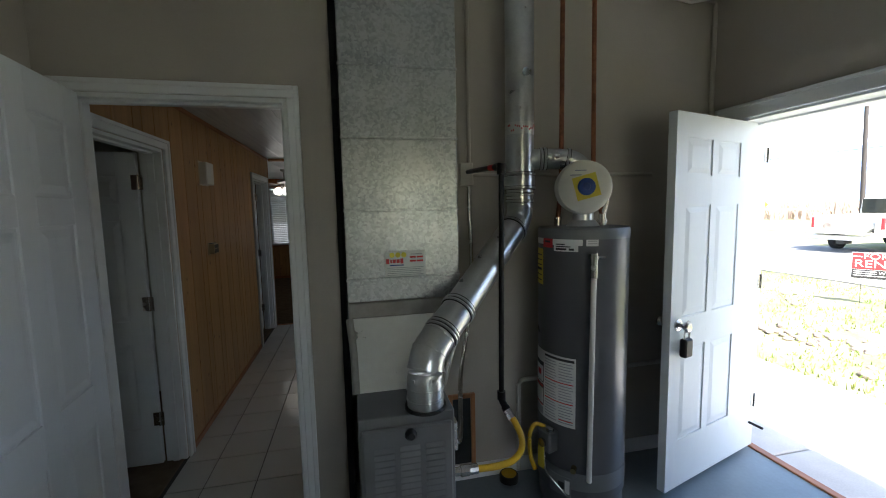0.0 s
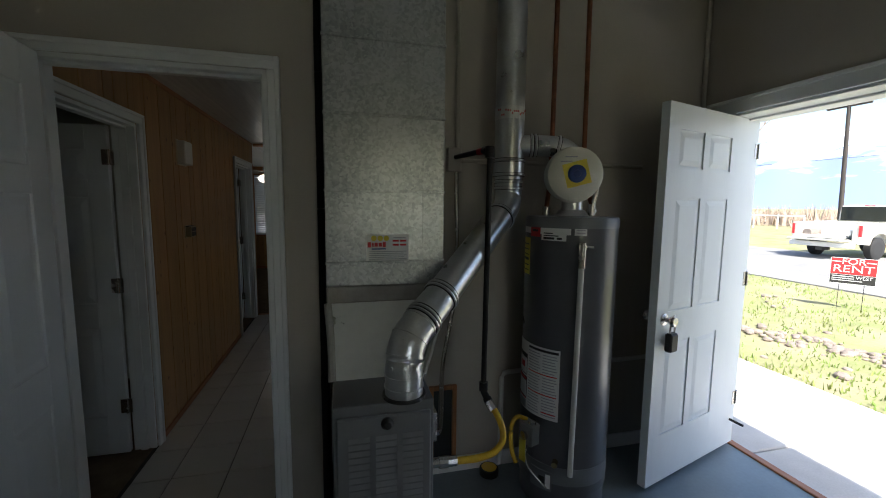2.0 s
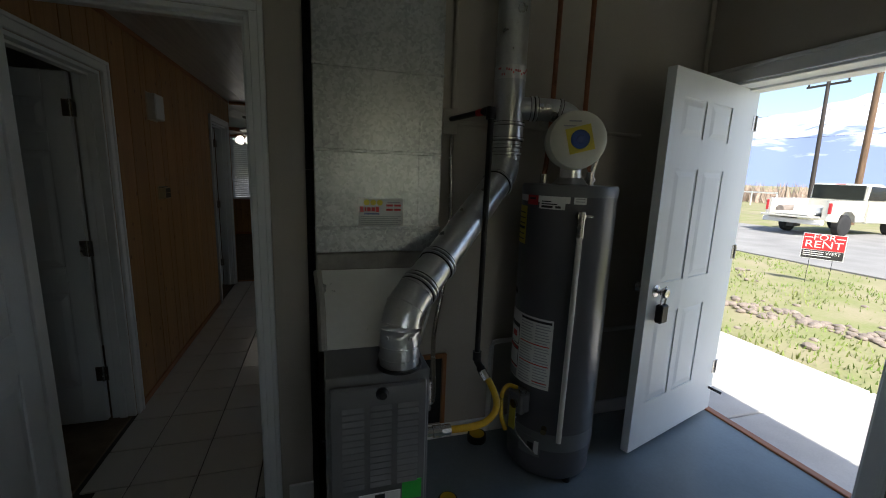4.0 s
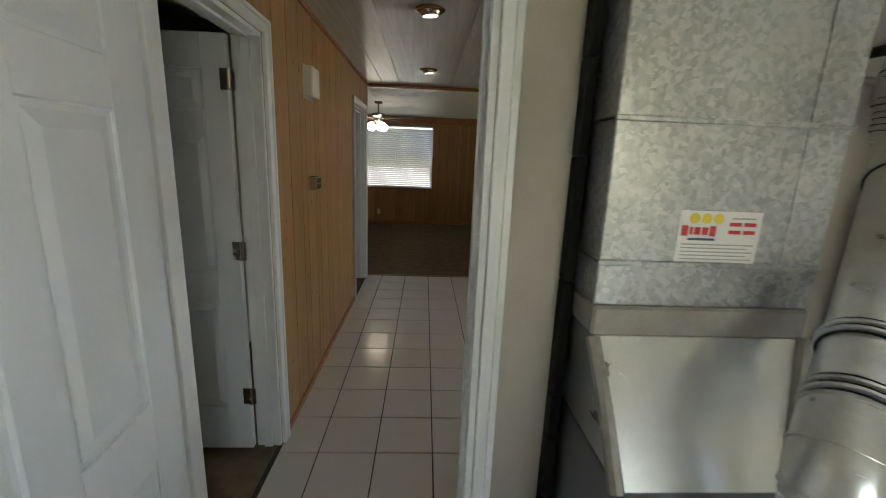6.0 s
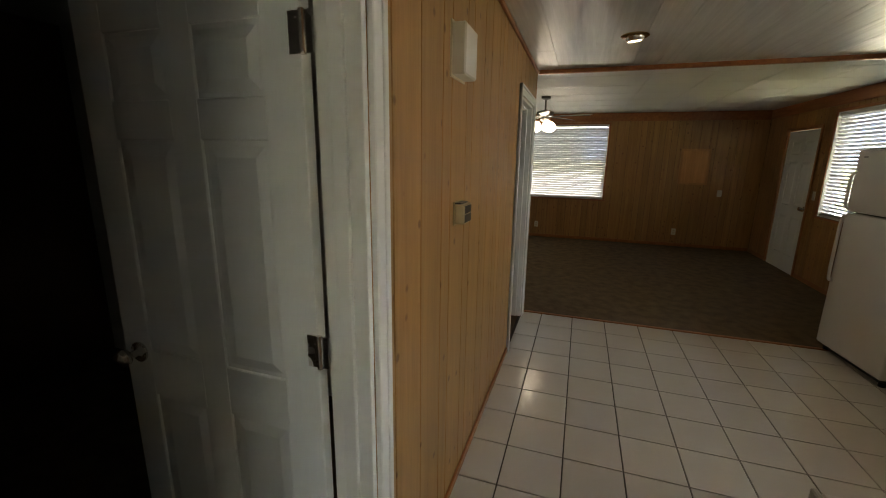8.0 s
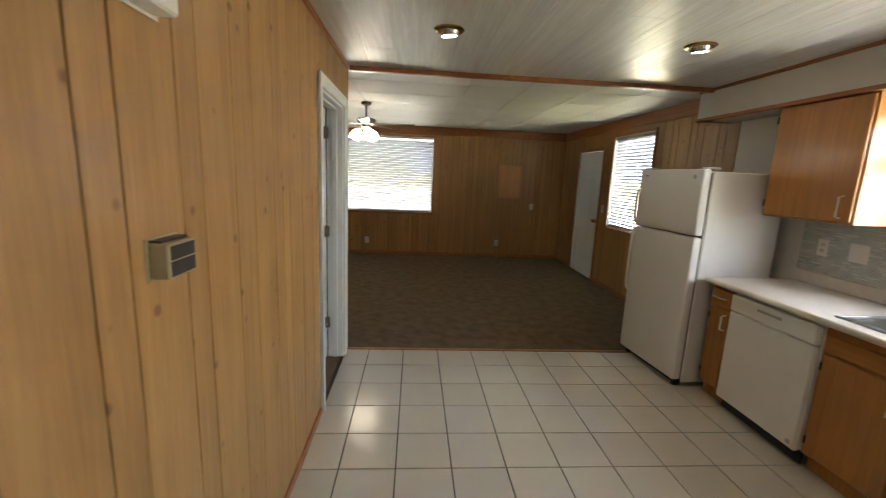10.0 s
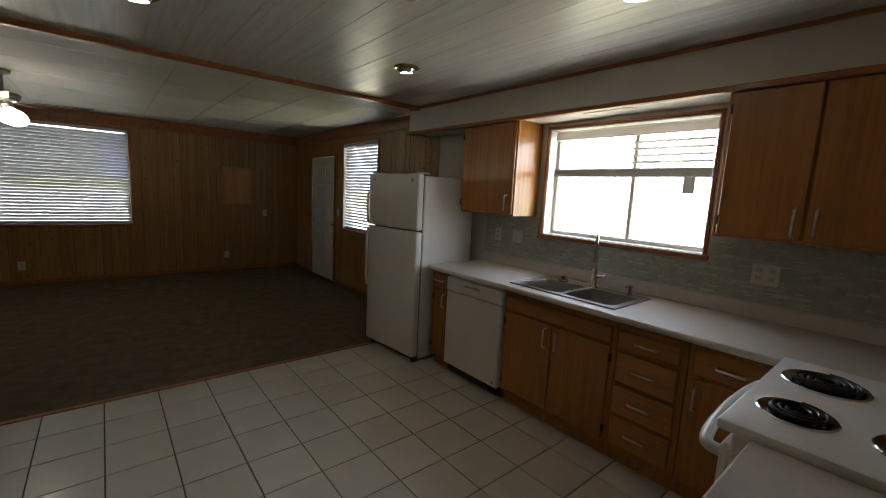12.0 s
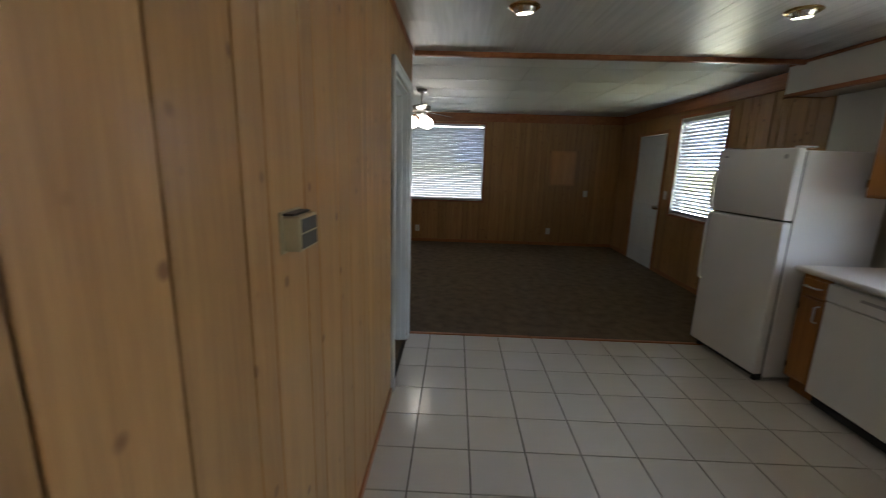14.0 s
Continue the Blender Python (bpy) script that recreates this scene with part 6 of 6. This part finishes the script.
part("lever", boxes((0.79, -0.07, 0.9, 0.89, -0.052, 0.92), bevel=0.006), M_BRASS, door_4)
part("strike_plate", boxes((0.838, -4.075, 0.93, 0.8405, -4.045, 1.02)), M_CHROME, bpy.data.objects["door_frame_hall"], "dark steel strike plate")

# ---- outdoors ----
GZ = -0.15
vs = {}
solid("ground", boxes((-3000, -3000, GZ - 1.0, 3000, 3000, GZ - 0.03)), M_GRASS, "flat ground of thin lawn and soil to the horizon", "ground", kind="structure")
lawn = bmesh.new()
for i in range(40):
    for j in range(60):
        x, y = 3.64 + 0.35 * i, -14 + 0.45 * j
        z = GZ + 0.035 * noise.noise(Vector((x * 0.7, y * 0.7, 0))) + 0.02 * noise.noise(Vector((x * 2.5, y * 2.5, 3)))
        if x < 5.6 and -8 < y < 1:
            z = GZ - 0.03
        vs[i, j] = lawn.verts.new((x, y, z))
for i in range(39):
    for j in range(59):
        lawn.faces.new((vs[i, j], vs[i + 1, j], vs[i + 1, j + 1], vs[i, j + 1]))
solid("lawn", lawn, M_GRASS, "patchy spring lawn with bare soil", "lawn", kind="structure", smooth=True)
pav = solid("pavement", boxes((3.64, -8, GZ - 0.1, 5.35, -4.0, GZ + 0.06), (3.64, -3.985, GZ - 0.1, 5.35, 1.0, GZ + 0.06), bevel=0.008), M_CONC, "pale concrete pad outside the back door", "pavement", kind="structure")
# Added pale ground: bounces sun and whitens the gaps of the far blind.
solid("driveway", boxes((-14, 9.0, GZ - 0.1, 9.5, 60, GZ + 0.02)), M_CONC, "pale concrete slab added behind the house to brighten the far blind", "driveway", kind="structure")
solid("road", boxes((11.2, -40, GZ - 0.05, 18.5, 60, GZ + 0.03), (18.5, 20, GZ - 0.05, 28, 27, GZ + 0.03), (18.5, -30, GZ - 0.05, 24, 3.9, GZ + 0.03)), M_ASPH, "sun-bleached asphalt road and lot", "road", kind="structure")
rnd = random.Random(8)
bm = bmesh.new()
for _ in range(9000):
    x, y = 5.4 + 5.7 * rnd.random() ** 1.3, -6.5 + 10 * rnd.random()
    if noise.noise(Vector((x * 0.9, y * 0.9, 7))) < -0.05 and rnd.random() < 0.85:
        continue
    hgt = 0.03 + 0.05 * rnd.random()
    an = rnd.random() * 6.28
    dx, dy = math.cos(an) * 0.012, math.sin(an) * 0.012
    z0 = GZ + 0.03 * noise.noise(Vector((x * 0.7, y * 0.7, 0))) - 0.01
    lx, ly = (rnd.random() - 0.5) * 0.06, (rnd.random() - 0.5) * 0.06
    bm.faces.new([bm.verts.new(p) for p in ((x - dx, y - dy, z0), (x + dx, y + dy, z0), (x + lx, y + ly, z0 + hgt))])
solid("grass", bm, M_BLADEG, "short patchy green grass with bare spots", "grass", kind="stuff")
bm = bmesh.new()
for k in range(170):
    u = rnd.random()
    x, y = (6.55 + 0.75 * u + rnd.gauss(0, 0.16), -1.4 - 2.1 * u + rnd.gauss(0, 0.12)) if k % 4 else (5.6 + 4 * rnd.random(), -5 + 5 * rnd.random())
    r = 0.025 + 0.055 * rnd.random() ** 2
    g = bmesh.ops.create_icosphere(bm, subdivisions=2, radius=r)
    for v in g["verts"]:
        v.co *= 1 + 0.3 * noise.noise(v.co * 14 + Vector((k, 0, 0)))
        v.co.z *= 0.55
    bmesh.ops.translate(bm, vec=(x, y, GZ + 0.01), verts=g["verts"])
solid("garden_stones", bm, M_STONE, "scattered brown stones and clods on the lawn", "stones", kind="stuff")

# for-rent sign on wire legs
sg = thing("rent_sign", "red and black for-rent sign on a wire stake in the lawn", "sign", 9.4, -1.12, GZ, -62)
SGZ = 0.66
part("board", boxes((-0.28, -0.004, SGZ - 0.22, 0.28, 0.004, SGZ + 0.22)), M_PAPER, sg)
part("red_field", boxes((-0.272, -0.0055, SGZ - 0.06, 0.272, -0.004, SGZ + 0.212)), M_RED, sg)
part("black_field", boxes((-0.272, -0.0055, SGZ - 0.212, 0.272, -0.004, SGZ - 0.066)), M_BLACKINK, sg)
text("lettering", "FOR", 0.135, M_PAPER, sg, (0, -0.0066, SGZ + 0.155), label="white capital letters", stretch=1.15)
text("lettering", "RENT", 0.175, M_PAPER, sg, (0, -0.0066, SGZ + 0.03), label="white capital letters", stretch=1.15)
text("lettering", "WEST", 0.075, M_PAPER, sg, (0.14, -0.0066, SGZ - 0.11), label="white capital letters")
for a, b in ((-0.262, -0.15), (0.15, 0.262)):
    part("stripe", boxes((a, -0.0062, SGZ + 0.145, b, -0.0055, SGZ + 0.16)), M_PAPER, sg)
for k in range(3):
    part("print_line", boxes((-0.25, -0.0062, SGZ - 0.1 - 0.035 * k, 0.02 + 0.1 * (k == 2), -0.0055, SGZ - 0.088 - 0.035 * k)), M_PAPER, sg)
for xx in (-0.15, 0.15):
    part("wire_leg", cyls(((xx, 0, -0.02), (xx, 0, SGZ + 0.18), 0.004), seg=6), M_IRON, sg)


def prism(bm, outline, w0, w1):
    """A side outline (x, z) drawn out across y."""
    a = [bm.verts.new((x, w0, z)) for x, z in outline]
    b = [bm.verts.new((x, w1, z)) for x, z in outline]
    n = len(outline)
    for k in range(n):
        bm.faces.new((a[k], a[(k + 1) % n], b[(k + 1) % n], b[k]))
    bm.faces.new(a)
    bm.faces.new(b[::-1])
    return bm


tk2 = thing("pickup_truck", "pale beige pickup truck with its tailgate lowered", "pickup truck", 18.0, 4.3, GZ + 0.03, 4)
bm = bmesh.new()
for s in (-1, 1):
    prism(bm, [(-1.15, 0.55), (-0.5, 0.5), (-0.42, 0.72), (-0.2, 0.86), (0.2, 0.86), (0.42, 0.72), (0.5, 0.5), (1.05, 0.5), (1.05, 1.22), (-1.15, 1.2)], s * 0.93, s * 0.78)
box(bm, -1.15, -0.78, 0.58, 1.05, 0.78, 0.66)
box(bm, 0.98, -0.93, 0.5, 1.05, 0.93, 1.22)
part("bed", bm, M_TRUCK, tk2)
bm = bmesh.new()
prism(bm, [(1.08, 0.45), (2.6, 0.42), (2.62, 0.72), (2.8, 0.88), (3.2, 0.88), (3.4, 0.72), (3.45, 0.45), (4.0, 0.5), (4.05, 0.95), (3.9, 1.1), (2.75, 1.18), (1.08, 1.2)], -0.94, 0.94)
prism(bm, [(1.1, 1.2), (2.75, 1.18), (2.15, 1.74), (1.9, 1.8), (1.35, 1.8), (1.2, 1.74)], -0.84, 0.84)
bmesh.ops.bevel(bm, geom=list(bm.edges), offset=0.03, segments=2, affect="EDGES")
cabp = part("cab", bm, M_TRUCK, tk2)
part("rear_window", boxes((1.085, -0.76, 1.24, 1.135, 0.76, 1.74), bevel=0.004), M_DARKGL, cabp, "dark tinted glass")
for s in (-1, 1):
    bm = bmesh.new()
    prism(bm, [(1.2, 1.24), (2.6, 1.22), (2.12, 1.69), (1.28, 1.72)], s * 0.852, s * 0.836)
    part("side_window", bm, M_DARKGL, cabp, "dark tinted glass")
part("tailgate", boxes((-1.68, -0.76, 0.62, -1.16, 0.76, 0.68), bevel=0.01), M_TRUCK, tk2, "lowered tailgate")
part("bumper", boxes((-1.32, -0.9, 0.4, -1.16, 0.9, 0.56), bevel=0.02), M_APPL, tk2, "pale rear bumper")
part("number_plate", boxes((-1.326, -0.16, 0.42, -1.318, 0.16, 0.54)), M_PAPER, tk2)
part("hitch", boxes((-1.3, -0.1, 0.28, -0.9, 0.1, 0.4)), M_BLACK, tk2)
part("brake_light", boxes((1.17, -0.15, 1.76, 1.2, 0.15, 1.79)), M_RED, cabp)
for s in (-1, 1):
    part("tail_light", boxes((-1.165, s * 0.935 - 0.08, 0.78, -1.1, s * 0.935 + 0.004, 1.14), bevel=0.01), M_RED, tk2, "red tail light")
for wx in (0.0, 3.0):
    for s in (-1, 1):
        bm = bmesh.new()
        lathe(bm, [(0.2, -0.12), (0.33, -0.12), (0.37, -0.09), (0.37, 0.09), (0.33, 0.12), (0.2, 0.12)], (wx, s * 0.8, 0.37), Matrix.Rotation(math.pi / 2, 4, "X"), seg=28)
        w = part("wheel", bm, M_TIRE, tk2, "black tyre", smooth=True)
        bm = bmesh.new()
        lathe(bm, [(0.001, -0.1), (0.05, -0.1), (0.1, -0.09), (0.2, -0.11), (0.215, -0.1), (0.215, 0.1), (0.2, 0.11), (0.1, 0.09), (0.05, 0.1), (0.001, 0.1)], (wx, s * 0.8, 0.37), Matrix.Rotation(math.pi / 2, 4, "X"), seg=24)
        part("rim", bm, M_CHROME, w, "alloy rim", smooth=True)
ld = thing("truck_load", "white sheets and rolls lying in the truck bed", "cargo", 18.0, 4.3, GZ + 0.03, 4)
part("sheet", boxes((-1.5, -0.6, 0.69, 0.2, 0.55, 0.78), bevel=0.03), M_PAPER, ld)
part("sheet", boxes((-1.1, -0.7, 0.78, 0.3, 0.1, 0.98), bevel=0.03), M_PAPER, ld)
part("roll", cyls(((-1.2, 0.45, 0.84), (-0.2, 0.5, 0.84), 0.13)), M_STONE, ld, "rolled grey underlay", smooth=True)

# utility poles
def utility_pole(x, y, h, lean, label):
    root = thing("utility_pole", label, "utility pole", x, y, GZ)
    part("pole", cyls(((0, 0, -0.3), (lean[0], lean[1], h), 0.14, 0.1), seg=14), M_POLE if h > 10 else M_POLED, root, smooth=True)
    if h < 12:
        part("crossarm", boxes((lean[0] - 0.06, lean[1] - 1.2, h - 0.6, lean[0] + 0.06, lean[1] + 1.2, h - 0.48)), M_POLED, root)
        for dy in (-1.1, 1.1):
            part("insulator", cyls(((lean[0], lean[1] + dy, h - 0.48), (lean[0], lean[1] + dy, h - 0.15), 0.06, 0.03), seg=10), M_IRON, root)
    return root


utility_pole(32.5, 13.5, 8.7, (0.0, 0.25), "dark wooden utility pole with a crossarm")
utility_pole(25.0, 7.0, 13.0, (0.0, 0.15), "brown wooden utility pole behind the truck")
for zz in (4.6, 6.3):
    solid("overhead_wire", cyls(((33.0, -60, zz), (33.0, 80, zz + 0.4), 0.012), seg=5), M_BLACK, "thin dark overhead wire", "wire")

# bare tree branch by the house, rail fence, road sign, reeds
def bare_tree(x, y):
    root = thing("bare_tree", "leafless grey tree with thin spreading branches", "tree", x, y, GZ)
    rnd = random.Random(6)
    bm = bmesh.new()
    tube(bm, curve_pts([(0, 0, -0.2), (0.05, 0.02, 1.5), (0.0, -0.1, 3.0)], 4), [0.2] * 3 + [0.17] * 3 + [0.13] * 3, 10)
    part("trunk", bm, M_BARK, root, smooth=True)
    bm = bmesh.new()

    def limb(p, d, ln, r, depth):
        pts = [p]
        for k in range(3):
            d = (d + Vector((rnd.uniform(-.25, .25), rnd.uniform(-.25, .25), rnd.uniform(-.1, .2)))).normalized()
            pts.append(pts[-1] + d * ln / 3)
        tube(bm, pts, [r, r * 0.8, r * 0.65, r * 0.45], 6)
        if depth:
            for k in range(3):
                limb(pts[rnd.choice((1, 2, 3))], (d + Vector((rnd.uniform(-.8, .8), rnd.uniform(-.8, .8), rnd.uniform(-.1, .5)))).normalized(), ln * 0.68, r * 0.5, depth - 1)
    for k in range(7):
        an = k * 0.9
        limb(Vector((0, -0.1, 2.0 + 0.15 * k)), Vector((math.cos(an), math.sin(an), 0.55)).normalized(), 2.4, 0.06, 3)
    part("branches", bm, M_BARK, root, smooth=True)


bare_tree(13.5, 7.2)
rf = thing("rail_fence", "white rail fence beyond the road", "fence", 36, 18, GZ)
for k in range(9):
    part("post", boxes((-0.04, k * 2.0, -0.1, 0.04, k * 2.0 + 0.08, 1.15)), M_PAPER, rf)
part("rail", boxes((-0.03, 0, 1.0, 0.03, 16.1, 1.12)), M_PAPER, rf)
rs = thing("road_sign", "yellow warning sign on a post by the road", "road sign", 34, 21.2, GZ)
part("post", cyls(((0, 0, -0.1), (0, 0, 1.7), 0.035), seg=8), M_CHROME, rs)
q = part("plate", boxes((-0.02, -0.3, -0.3, 0.02, 0.3, 0.3), bevel=0.008), M_YLABEL, rs)
q.matrix_local = pose(0, 0, 1.5, 45)
rnd = random.Random(21)
bm = bmesh.new()
for _ in range(5200):
    x, y = 40 + 14 * rnd.random(), -14 + 70 * rnd.random()
    hgt = 0.9 + 1.5 * rnd.random() * (0.6 + 0.6 * noise.noise(Vector((y * 0.15, 0, 0))))
    w = 0.05 + 0.07 * rnd.random()
    lx, ly = rnd.uniform(-.5, .5), rnd.uniform(-.5, .5)
    a = rnd.random() * 3.14
    dx, dy = w * math.cos(a), w * math.sin(a)
    bm.faces.new([bm.verts.new(p) for p in ((x - dx, y - dy, GZ), (x + dx, y + dy, GZ), (x + lx, y + ly, hgt))])
solid("reed_brush", bm, M_BUSH, "band of dry reddish brush beyond the road", "brush", kind="stuff")
mt = bmesh.new()
rows = []
for i in range(101):
    an = radians(-40 + i * 1.3)
    row = []
    for j in range(13):
        r = 900 + 110 * j
        ridge = 55 + 75 * noise.fractal(Vector((i * 0.09, 2.3, 0)), 0.9, 2.0, 6) + 45 * noise.noise(Vector((i * 0.05, 8.1, 0)))
        f = j / 12
        z = -5 + (ridge + 240) * f ** 0.85 + 26 * f * noise.fractal(Vector((i * 0.35, j * 0.5, 1.7)), 0.8, 2.0, 5)
        row.append(mt.verts.new((r * math.cos(an), r * math.sin(an), z)))
    rows.append(row)
for p, q in zip(rows, rows[1:]):
    for j in range(12):
        mt.faces.new((p[j], p[j + 1], q[j + 1], q[j]))
solid("mountains", mt, M_MOUNT, "snow-streaked mountain range on the horizon, distance haze painted in blue", "mountains", kind="structure", smooth=True)
